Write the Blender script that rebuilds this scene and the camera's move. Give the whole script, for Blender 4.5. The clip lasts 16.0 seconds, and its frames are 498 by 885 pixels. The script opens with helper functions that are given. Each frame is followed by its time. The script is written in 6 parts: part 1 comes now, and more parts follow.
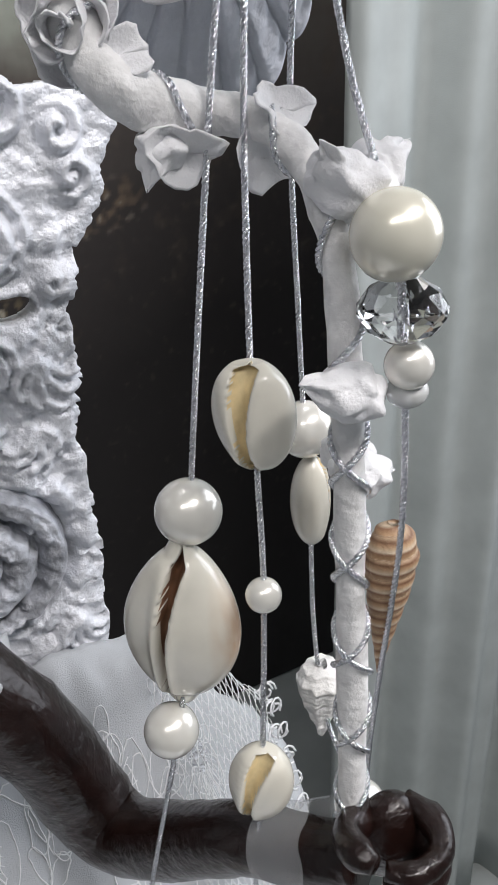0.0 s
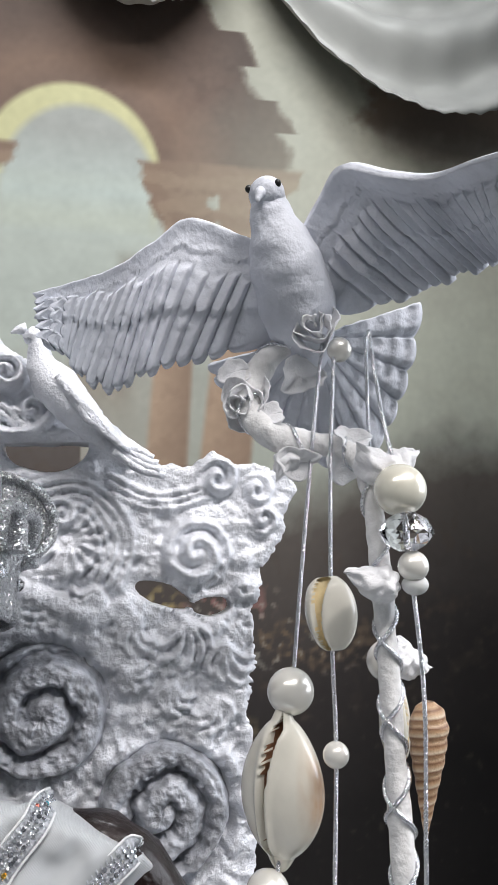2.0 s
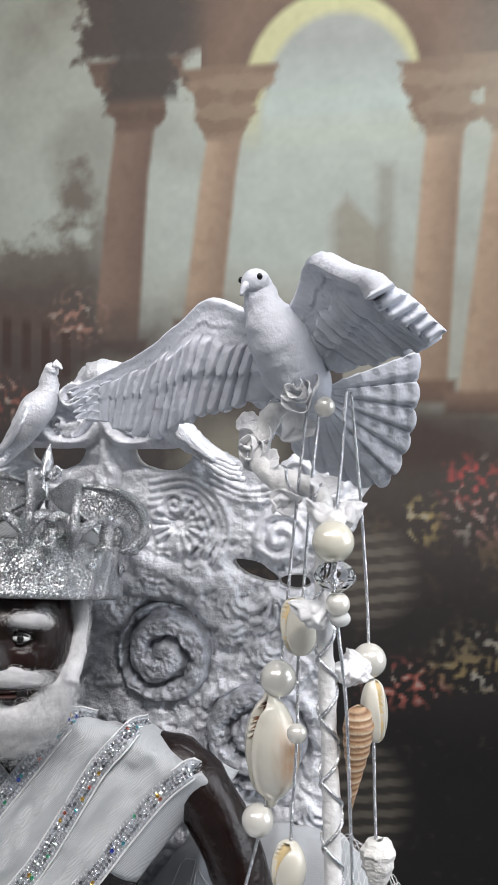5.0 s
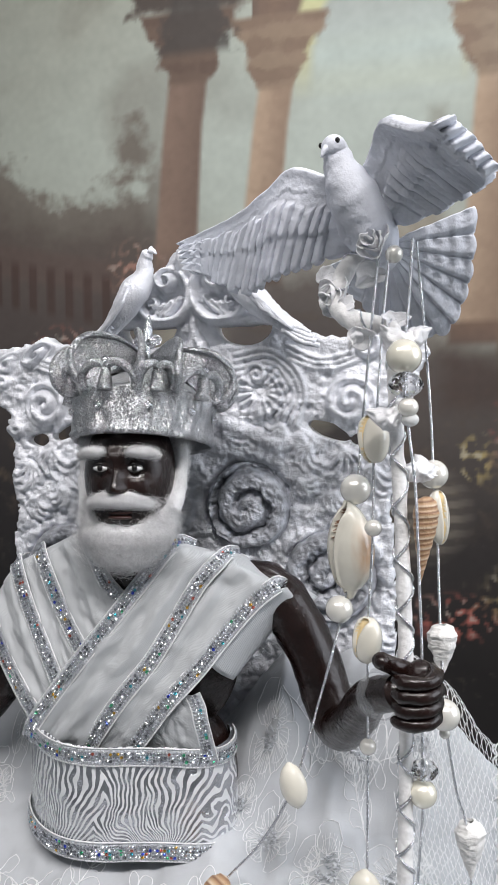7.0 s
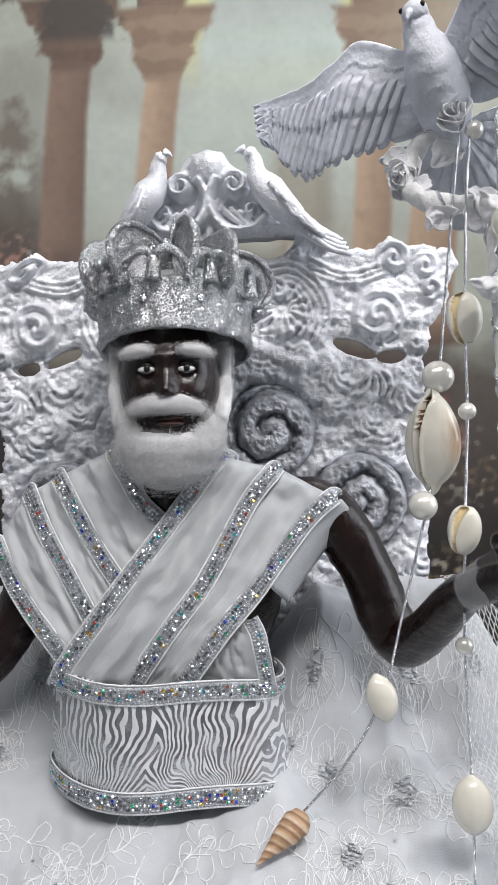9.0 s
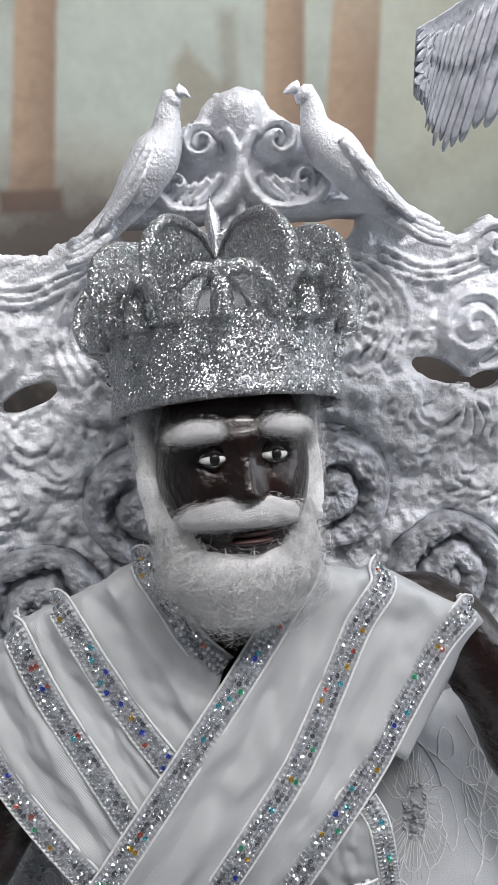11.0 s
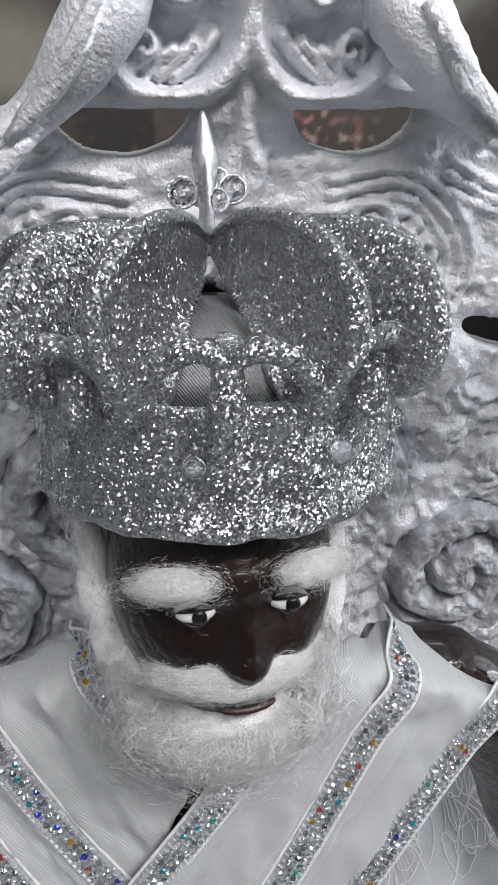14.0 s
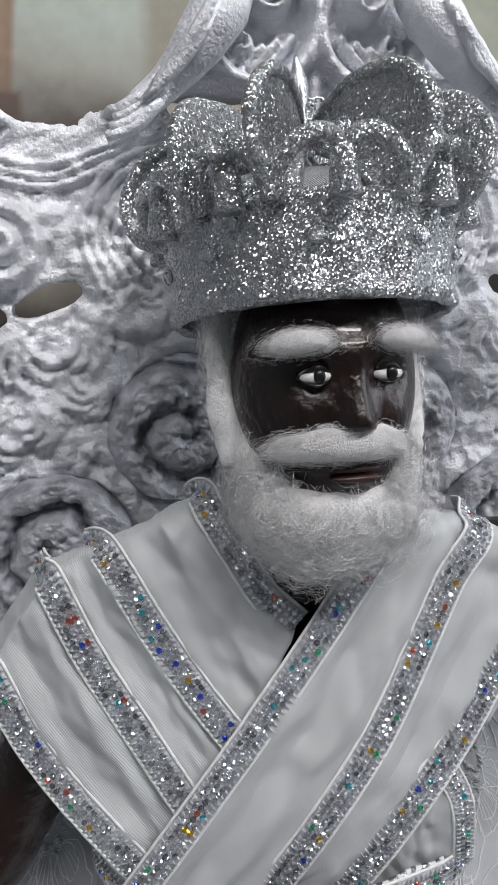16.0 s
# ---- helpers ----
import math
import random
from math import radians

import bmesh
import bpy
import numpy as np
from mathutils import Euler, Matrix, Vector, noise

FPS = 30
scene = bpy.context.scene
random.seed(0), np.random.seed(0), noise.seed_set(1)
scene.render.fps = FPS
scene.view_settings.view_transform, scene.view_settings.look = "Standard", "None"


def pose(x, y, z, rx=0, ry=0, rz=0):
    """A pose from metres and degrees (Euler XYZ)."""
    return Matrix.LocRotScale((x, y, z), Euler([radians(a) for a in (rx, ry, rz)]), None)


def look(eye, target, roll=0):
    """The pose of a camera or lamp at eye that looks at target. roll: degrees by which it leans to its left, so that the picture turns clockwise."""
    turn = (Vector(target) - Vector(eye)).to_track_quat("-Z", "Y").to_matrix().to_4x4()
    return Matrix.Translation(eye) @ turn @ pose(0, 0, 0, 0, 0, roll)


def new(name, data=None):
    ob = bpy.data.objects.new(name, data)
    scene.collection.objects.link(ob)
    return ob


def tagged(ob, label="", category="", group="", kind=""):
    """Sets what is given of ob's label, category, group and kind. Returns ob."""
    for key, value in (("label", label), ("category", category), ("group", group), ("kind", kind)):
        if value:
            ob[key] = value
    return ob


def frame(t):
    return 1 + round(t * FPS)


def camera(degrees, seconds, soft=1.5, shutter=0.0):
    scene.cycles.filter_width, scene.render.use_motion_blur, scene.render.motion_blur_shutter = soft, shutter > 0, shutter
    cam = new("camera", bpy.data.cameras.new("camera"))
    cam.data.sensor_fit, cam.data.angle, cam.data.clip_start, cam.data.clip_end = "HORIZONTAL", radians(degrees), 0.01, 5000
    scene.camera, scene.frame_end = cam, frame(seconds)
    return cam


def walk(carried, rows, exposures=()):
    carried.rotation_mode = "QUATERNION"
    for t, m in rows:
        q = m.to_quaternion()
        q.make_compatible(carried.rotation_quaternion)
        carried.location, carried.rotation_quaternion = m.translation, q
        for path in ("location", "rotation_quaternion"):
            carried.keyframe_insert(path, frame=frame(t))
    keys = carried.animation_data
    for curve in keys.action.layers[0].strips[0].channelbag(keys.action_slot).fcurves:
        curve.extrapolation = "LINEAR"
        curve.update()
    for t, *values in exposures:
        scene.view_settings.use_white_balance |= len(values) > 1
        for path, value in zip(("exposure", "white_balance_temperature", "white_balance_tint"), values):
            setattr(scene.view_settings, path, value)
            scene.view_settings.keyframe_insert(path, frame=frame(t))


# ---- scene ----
cam = camera(34.7, 16.0)
PATH = [
    (0, (0.013, 0.036, 0.33), (0.881, 1.624, -0.522), -1.8),
    (0.5, (0.016, 0.017, 0.332), (0.716, 1.752, -0.374), -3.4),
    (1, (0.016, -0.027, 0.316), (0.583, 1.869, 0.027), -3.3),
    (1.5, (0.013, -0.048, 0.299), (0.492, 1.893, 0.34), -1.8),
    (2, (0.007, -0.099, 0.28), (0.411, 1.842, 0.549), -0.7),
    (2.5, (0.012, -0.14, 0.257), (0.377, 1.804, 0.55), -0.5),
    (3, (0.01, -0.168, 0.226), (0.338, 1.781, 0.528), -0.5),
    (3.5, (0.013, -0.189, 0.213), (0.32, 1.766, 0.503), -0.9),
    (4, (0.047, -0.168, 0.262), (0.259, 1.801, 0.536), -0.5),
    (4.5, (0.109, -0.152, 0.322), (0.028, 1.841, 0.469), 0.2),
    (5, (0.139, -0.182, 0.344), (-0.222, 1.785, 0.333), 0.2),
    (5.2, (0.145, -0.193, 0.348), (-0.326, 1.75, 0.284), 0.5),
    (7.3, (0.128, -0.257, 0.262), (-0.346, 1.684, 0.174), -0.9),
    (7.5, (0.115, -0.255, 0.255), (-0.313, 1.697, 0.175), -1.1),
    (8, (0.08, -0.257, 0.24), (-0.252, 1.715, 0.183), -1.6),
    (8.5, (0.039, -0.243, 0.222), (-0.169, 1.746, 0.174), -2.0),
    (9, (0.006, -0.239, 0.205), (-0.112, 1.757, 0.161), -1.8),
    (9.2, (-0.009, -0.236, 0.198), (-0.087, 1.762, 0.139), -1.8),
    (11.3, (-0.091, -0.024, 0.298), (0.123, 1.932, -0.065), -3.4),
    (11.5, (-0.088, 0.009, 0.31), (0.147, 1.939, -0.159), -3.0),
    (12, (-0.072, 0.058, 0.343), (0.183, 1.92, -0.342), -2.4),
    (12.5, (-0.079, 0.086, 0.36), (0.188, 1.879, -0.484), -1.0),
    (13, (-0.09, 0.106, 0.381), (0.164, 1.853, -0.56), -0.1),
    (13.5, (-0.087, 0.093, 0.379), (0.169, 1.829, -0.581), 0.9),
    (14, (-0.089, 0.062, 0.358), (0.196, 1.816, -0.561), 1.0),
    (14.5, (-0.099, 0.036, 0.341), (0.2, 1.858, -0.427), 0.6),
    (15, (-0.105, 0.018, 0.32), (0.179, 1.888, -0.331), -0.1),
    (15.5, (-0.117, 0.009, 0.285), (0.186, 1.916, -0.235), -0.8),
    (16, (-0.133, -0.015, 0.268), (0.18, 1.915, -0.152), -1.0),
]
walk(cam, [(t, look(eye, target, roll)) for t, eye, target, roll in PATH],
     exposures=[(0.0, -0.05), (1.5, 0.17), (5.2, 0.12), (7.5, 0.20), (9.2, 0.20), (11.5, 0.12), (14.0, 0.10), (15.5, 0.02), (16.0, 0.02)])

# world, lamps
world = bpy.data.worlds.new("world")
scene.world = world
world.use_nodes = True
world.node_tree.nodes["Background"].inputs[0].default_value = (0.80, 0.90, 1.0, 1)
world.node_tree.nodes["Background"].inputs[1].default_value = 0.07


def area_lamp(name, eye, target, sx, sy, power, colour):
    data = bpy.data.lights.new(name, "AREA")
    data.shape, data.size, data.size_y, data.energy, data.color = "RECTANGLE", sx, sy, power, colour
    ob = new(name, data)
    ob.matrix_world = look(eye, target)
    return ob


area_lamp("ceiling_tube_and_fill", (-0.60, -0.85, 1.60), (-0.35, 0.1, 0.2), 1.1, 0.16, 8.8, (1.0, 0.965, 0.96))
area_lamp("ceiling_tube_and_fill", (0.60, -0.75, 1.62), (0.25, 0.15, 0.2), 1.1, 0.16, 30, (1.0, 0.965, 0.96))
area_lamp("window_light", (1.75, 0.1, 0.75), (0.0, 0.25, 0.2), 1.1, 1.2, 16, (0.88, 0.92, 1.0))
# added fill with no real fixture, aimed to brighten the backdrop
area_lamp("ceiling_tube_and_fill", (0.35, 0.80, 2.28), (0.35, 2.0, 0.9), 1.4, 0.16, 19.5, (0.950, 0.975, 1.0))


# materials
def srgb(r, g, b):
    return tuple((c / 255 / 12.92) if c <= 10 else ((c / 255 + 0.055) / 1.055) ** 2.4 for c in (r, g, b)) + (1,)


def material(name, colour, rough=0.5, metal=0.0, scale=60.0, vary=0.12, bump=0.0, bump_scale=400.0, fine=0.0, coat=0.0, sheen=0.0,
             trans=0.0, ior=1.45, island=0.0, sss=0.0, alpha=1.0):
    m = bpy.data.materials.new(name)
    m.use_nodes = True
    nt = m.node_tree
    b = nt.nodes["Principled BSDF"]
    tex = nt.nodes.new("ShaderNodeTexCoord")
    big = nt.nodes.new("ShaderNodeTexNoise")
    big.inputs["Scale"].default_value, big.inputs["Detail"].default_value = scale, 5
    nt.links.new(tex.outputs["Object"], big.inputs["Vector"])
    ramp = nt.nodes.new("ShaderNodeMapRange")
    ramp.inputs[1].default_value, ramp.inputs[2].default_value = 0.3, 0.7
    ramp.inputs[3].default_value, ramp.inputs[4].default_value = 1 - vary, 1 + vary
    nt.links.new(big.outputs[0], ramp.inputs[0])
    mul = nt.nodes.new("ShaderNodeVectorMath")
    mul.operation = "SCALE"
    mul.inputs[0].default_value = colour[:3]
    last = ramp.outputs[0]
    if island:
        geo = nt.nodes.new("ShaderNodeNewGeometry")
        r2 = nt.nodes.new("ShaderNodeMapRange")
        r2.inputs[3].default_value, r2.inputs[4].default_value = 1 - island, 1 + island
        nt.links.new(geo.outputs["Random Per Island"], r2.inputs[0])
        mm = nt.nodes.new("ShaderNodeMath")
        mm.operation = "MULTIPLY"
        nt.links.new(last, mm.inputs[0])
        nt.links.new(r2.outputs[0], mm.inputs[1])
        last = mm.outputs[0]
    nt.links.new(last, mul.inputs["Scale"])
    nt.links.new(mul.outputs[0], b.inputs["Base Color"])
    b.inputs["Roughness"].default_value, b.inputs["Metallic"].default_value = rough, metal
    b.inputs["Coat Weight"].default_value, b.inputs["Sheen Weight"].default_value = coat, sheen
    b.inputs["Coat Roughness"].default_value = 0.08
    b.inputs["Transmission Weight"].default_value, b.inputs["IOR"].default_value = trans, ior
    b.inputs["Alpha"].default_value = alpha
    if sss:
        b.inputs["Subsurface Weight"].default_value = sss
        b.inputs["Subsurface Scale"].default_value = 0.003
    if bump:
        n = nt.nodes.new("ShaderNodeTexNoise")
        n.inputs["Scale"].default_value, n.inputs["Detail"].default_value = bump_scale, 6
        nt.links.new(tex.outputs["Object"], n.inputs["Vector"])
        bn = nt.nodes.new("ShaderNodeBump")
        bn.inputs["Strength"].default_value, bn.inputs["Distance"].default_value = bump, 0.0012
        nt.links.new(n.outputs[0], bn.inputs["Height"])
        nt.links.new(bn.outputs[0], b.inputs["Normal"])
    return m


def glitter(name, colour, scale, spread, rough=0.22, metal=1.0):
    """Flakes that each face their own way."""
    m = bpy.data.materials.new(name)
    m.use_nodes = True
    nt = m.node_tree
    b = nt.nodes["Principled BSDF"]
    tex = nt.nodes.new("ShaderNodeTexCoord")
    vor = nt.nodes.new("ShaderNodeTexVoronoi")
    vor.inputs["Scale"].default_value = scale
    nt.links.new(tex.outputs["Object"], vor.inputs["Vector"])
    geo = nt.nodes.new("ShaderNodeNewGeometry")
    sub = nt.nodes.new("ShaderNodeVectorMath")
    sub.operation = "SUBTRACT"
    sub.inputs[1].default_value = (0.5, 0.5, 0.5)
    nt.links.new(vor.outputs["Color"], sub.inputs[0])
    sc = nt.nodes.new("ShaderNodeVectorMath")
    sc.operation = "SCALE"
    sc.inputs["Scale"].default_value = spread
    nt.links.new(sub.outputs[0], sc.inputs[0])
    add = nt.nodes.new("ShaderNodeVectorMath")
    nt.links.new(sc.outputs[0], add.inputs[0])
    nt.links.new(geo.outputs["Normal"], add.inputs[1])
    nm = nt.nodes.new("ShaderNodeVectorMath")
    nm.operation = "NORMALIZE"
    nt.links.new(add.outputs[0], nm.inputs[0])
    nt.links.new(nm.outputs[0], b.inputs["Normal"])
    sep = nt.nodes.new("ShaderNodeSeparateColor")
    nt.links.new(vor.outputs["Color"], sep.inputs[0])
    mr = nt.nodes.new("ShaderNodeMapRange")
    mr.inputs[3].default_value, mr.inputs[4].default_value = 0.45, 1.25
    nt.links.new(sep.outputs[1], mr.inputs[0])
    mul = nt.nodes.new("ShaderNodeVectorMath")
    mul.operation = "SCALE"
    mul.inputs[0].default_value = colour[:3]
    nt.links.new(mr.outputs[0], mul.inputs["Scale"])
    nt.links.new(mul.outputs[0], b.inputs["Base Color"])
    b.inputs["Roughness"].default_value, b.inputs["Metallic"].default_value = rough, metal
    return m


def stone_material(name):
    """Foil-backed stones: mostly silver, a few with a rainbow tint."""
    m = bpy.data.materials.new(name)
    m.use_nodes = True
    nt = m.node_tree
    b = nt.nodes["Principled BSDF"]
    geo = nt.nodes.new("ShaderNodeNewGeometry")
    ramp = nt.nodes.new("ShaderNodeValToRGB")
    ramp.color_ramp.interpolation = "CONSTANT"
    els = ramp.color_ramp.elements
    els[0].position, els[0].color = 0.0, (0.80, 0.82, 0.85, 1)
    els[1].position, els[1].color = 0.24, (0.45, 0.46, 0.49, 1)
    for p, c in ((0.42, (0.92, 0.94, 0.97, 1)), (0.62, (0.66, 0.67, 0.72, 1)), (0.80, (0.28, 0.29, 0.31, 1)), (0.885, (0.15, 0.75, 0.40, 1)), (0.895, (0.10, 0.16, 0.85, 1)),
                 (0.918, (0.90, 0.55, 0.10, 1)), (0.938, (0.80, 0.22, 0.16, 1)), (0.952, (0.15, 0.65, 0.75, 1)), (0.970, (0.92, 0.94, 0.97, 1))):
        e = els.new(p)
        e.color = c
    info = nt.nodes.new("ShaderNodeObjectInfo")
    both = nt.nodes.new("ShaderNodeMath")
    nt.links.new(geo.outputs["Random Per Island"], both.inputs[0])
    nt.links.new(info.outputs["Random"], both.inputs[1])
    part_of = nt.nodes.new("ShaderNodeMath")
    part_of.operation = "FRACT"
    nt.links.new(both.outputs[0], part_of.inputs[0])
    nt.links.new(part_of.outputs[0], ramp.inputs[0])
    nt.links.new(ramp.outputs[0], b.inputs["Base Color"])
    b.inputs["Roughness"].default_value, b.inputs["Metallic"].default_value = 0.09, 0.9
    b.inputs["Coat Weight"].default_value = 0.3
    return m


SILVER_PAINT = material("silver_paint", (0.74, 0.755, 0.80), 0.43, 0.20, 45, 0.22, 0.75, 620)
# mottled grey, darker than the rest of the throne, for whole volutes
SILVER_DARK = material("dark_silver_paint", (0.47, 0.485, 0.525), 0.42, 0.22, 110, 0.45, 0.9, 420)
WHITE_PAINT = material("white_resin_paint", (0.60, 0.62, 0.68), 0.55, 0.0, 50, 0.14, 0.7, 300)
WOOD_WHITE = material("whitewashed_wood", (0.78, 0.775, 0.77), 0.7, 0.0, 120, 0.22, 0.7, 350)
SKIN = material("glossy_dark_brown_resin", (0.012, 0.005, 0.004), 0.27, 0.0, 90, 0.4, 0.9, 260, coat=0.25)
SKIN.node_tree.nodes["Principled BSDF"].inputs["Specular IOR Level"].default_value = 0.42
HAIR = material("white_wool", (0.80, 0.80, 0.81), 0.9, 0.0, 300, 0.1, 0.8, 1500, sheen=0.35, island=0.30)
EYE = material("painted_eye_white", (0.75, 0.75, 0.75), 0.25, 0.0, 100, 0.05)
LIP = material("dull_red_lip", (0.035, 0.013, 0.011), 0.4, 0.0, 100, 0.2)
BLACK = material("black_paint", (0.008, 0.007, 0.007), 0.3, 0.0, 100, 0.1)
GLITTER = glitter("silver_glitter", (0.65, 0.66, 0.68), 2000, 1.45, 0.30)
SATIN = material("white_satin", (0.48, 0.50, 0.515), 0.36, 0.0, 30, 0.05, 0.25, 2600, sheen=0.3)


def twill(m, period, strength):
    """Fine diagonal weave added to a cloth material."""
    nt = m.node_tree
    b = nt.nodes["Principled BSDF"]
    tex = nt.nodes.new("ShaderNodeTexCoord")
    mp = nt.nodes.new("ShaderNodeMapping")
    mp.inputs["Rotation"].default_value = (0, radians(38), 0)
    wave = nt.nodes.new("ShaderNodeTexWave")
    wave.inputs["Scale"].default_value, wave.inputs["Distortion"].default_value = 6.283 / (20 * period), 0.6
    nt.links.new(tex.outputs["Object"], mp.inputs[0])
    nt.links.new(mp.outputs[0], wave.inputs["Vector"])
    bump = nt.nodes.new("ShaderNodeBump")
    bump.inputs["Strength"].default_value, bump.inputs["Distance"].default_value = strength, 0.0003
    nt.links.new(wave.outputs["Fac"], bump.inputs["Height"])
    if b.inputs["Normal"].links:
        nt.links.new(b.inputs["Normal"].links[0].from_socket, bump.inputs["Normal"])
    nt.links.new(bump.outputs[0], b.inputs["Normal"])


twill(SATIN, 0.0007, 0.5)
LINING = material("white_grosgrain", (0.28, 0.29, 0.30), 0.7, 0.0, 80, 0.06, 0.5, 2200)
twill(LINING, 0.0006, 0.9)
STONES = stone_material("rhinestones")
TRIM_NET = material("silver_trim_thread", (0.62, 0.64, 0.68), 0.4, 0.4, 500, 0.3, 0.8, 1600)
CORD = material("silver_metallic_cord", (0.76, 0.77, 0.80), 0.20, 1.0, 900, 0.25, 0.4, 2500)
PEARL = material("pearl", (0.82, 0.80, 0.74), 0.24, 0.32, 40, 0.05, coat=0.9)
PEARL_CREAM = material("cream_pearl", (0.83, 0.80, 0.68), 0.24, 0.32, 40, 0.05, coat=0.9)
CRYSTAL = material("clear_crystal", (0.97, 0.97, 0.98), 0.01, 0.0, 40, 0.0, trans=1.0, ior=1.55)
SHELL = material("glossy_cowrie", (0.75, 0.72, 0.63), 0.18, 0.0, 55, 0.08, 0.1, 200, coat=0.6)
SHELL_BIG = material("large_cowrie_glaze", (0.75, 0.72, 0.63), 0.18, 0.0, 55, 0.08, 0.1, 200, coat=0.6)
_nt = SHELL_BIG.node_tree
_att = _nt.nodes.new("ShaderNodeAttribute")
_att.attribute_name = "tan"
_mix = _nt.nodes.new("ShaderNodeMix")
_mix.data_type = "RGBA"
_mix.inputs[7].default_value = (0.52, 0.33, 0.20, 1)
_src = _nt.nodes["Principled BSDF"].inputs["Base Color"].links[0].from_socket
_nt.links.new(_att.outputs["Fac"], _mix.inputs[0])
_nt.links.new(_src, _mix.inputs[6])
_nt.links.new(_mix.outputs[2], _nt.nodes["Principled BSDF"].inputs["Base Color"])
GLUE = material("milky_glue", (0.82, 0.83, 0.82), 0.12, 0.0, 90, 0.05, trans=0.35, ior=1.4)
SHELL_IN = material("ochre_shell_inside", (0.72, 0.58, 0.33), 0.5, 0.0, 160, 0.25)
SHELL_BROWN = material("brown_shell_inside", (0.22, 0.11, 0.06), 0.5, 0.0, 160, 0.4)
SHELL_WHITE = material("chalky_white_shell", (0.78, 0.77, 0.75), 0.55, 0.0, 120, 0.1, 0.5, 500)
RIBBON = material("white_organza_ribbon", (0.90, 0.90, 0.92), 0.4, 0.0, 80, 0.06, 0.35, 1500, sheen=0.3, alpha=0.88)
TULLE = material("white_tulle", (0.80, 0.82, 0.84), 0.6, 0.0, 200, 0.08, alpha=0.25)
LACE = material("white_lace_cloth", (0.50, 0.52, 0.545), 0.65, 0.0, 60, 0.06, 0.5, 1800, sheen=0.2)
THREAD = material("white_embroidery_thread", (0.80, 0.81, 0.82), 0.5, 0.0, 300, 0.1, 0.5, 2500)
SEQUIN = glitter("silver_sequins", (0.74, 0.76, 0.79), 700, 0.7, 0.36, 0.35)
WALL = material("cool_white_wall", (0.42, 0.44, 0.46), 0.8, 0.0, 3, 0.05, 0.2, 60)
CURTAIN = material("pale_grey_green_curtain", (0.47, 0.50, 0.49), 0.7, 0.0, 12, 0.08, 0.3, 500)
DRAPE = material("ivory_satin_drape", (0.43, 0.43, 0.41), 0.4, 0.0, 12, 0.05, 0.2, 400, sheen=0.3)
FLOOR = material("pale_grey_floor", (0.40, 0.42, 0.41), 0.6, 0.0, 6, 0.1, 0.2, 80)


# shapes
def part(name, bm, mats, parent=None, label="", smooth=True):
    me = bpy.data.meshes.new(name)
    bmesh.ops.recalc_face_normals(bm, faces=bm.faces)
    bm.to_mesh(me)
    bm.free()
    for m in (mats if isinstance(mats, (list, tuple)) else [mats]):
        me.materials.append(m)
    if smooth:
        me.polygons.foreach_set("use_smooth", np.ones(len(me.polygons), bool))
    ob = new(name, me)
    if parent is not None:
        ob.parent = parent
    if label:
        tagged(ob, label)
    return ob


def thing(name, label, category, group="", kind=""):
    return tagged(new(name), label, category, group, kind)


def from_arrays(name, verts, faces, mats, parent=None, label="", smooth=True, slots=None):
    me = bpy.data.meshes.new(name)
    me.from_pydata([tuple(v) for v in verts], [], [tuple(int(i) for i in f) for f in faces])
    for m in (mats if isinstance(mats, (list, tuple)) else [mats]):
        me.materials.append(m)
    if smooth:
        me.polygons.foreach_set("use_smooth", np.ones(len(me.polygons), bool))
    if slots is not None:
        me.polygons.foreach_set("material_index", np.array(slots, dtype=np.int32))
    me.update()
    ob = new(name, me)
    if parent is not None:
        ob.parent = parent
    if label:
        tagged(ob, label)
    return ob


def spline(points, n):
    """A smooth run of n points through the given ones."""
    p = np.array(points, float)
    p = np.vstack([2 * p[0] - p[1], p, 2 * p[-1] - p[-2]])
    k = len(p) - 3
    out = []
    for t in np.linspace(0, k - 1e-9, n):
        i = int(t)
        f = t - i
        a, b, c, d = p[i:i + 4]
        out.append(0.5 * ((2 * b) + (c - a) * f + (2 * a - 5 * b + 4 * c - d) * f * f + (3 * b - a - 3 * c + d) * f ** 3))
    return np.array(out)


def frames(path):
    t = np.gradient(path, axis=0)
    t /= np.linalg.norm(t, axis=1)[:, None] + 1e-12
    ref = np.array([0.31, 0.87, 0.38])
    out_a = []
    a = np.cross(t[0], ref)
    for i in range(len(path)):
        a = a - t[i] * (a @ t[i])
        a = a / (np.linalg.norm(a) + 1e-12)
        out_a.append(a)
    a = np.array(out_a)
    return t, a, np.cross(t, a)


def tube_data(path, radius, sides=8, caps=True):
    path = np.asarray(path, float)
    n = len(path)
    r = np.broadcast_to(np.asarray(radius, float), (n,)) if np.ndim(radius) < 2 else None
    _, a, b = frames(path)
    th = np.linspace(0, 2 * np.pi, sides, endpoint=False)
    ca, sa = np.cos(th), np.sin(th)
    v = path[:, None] + r[:, None, None] * (a[:, None] * ca[None, :, None] + b[:, None] * sa[None, :, None])
    v = v.reshape(-1, 3)
    f = []
    for i in range(n - 1):
        for j in range(sides):
            k = (j + 1) % sides
            f.append((i * sides + j, i * sides + k, (i + 1) * sides + k, (i + 1) * sides + j))
    if caps:
        f.append(tuple(range(sides))[::-1])
        f.append(tuple((n - 1) * sides + j for j in range(sides)))
    return v, f


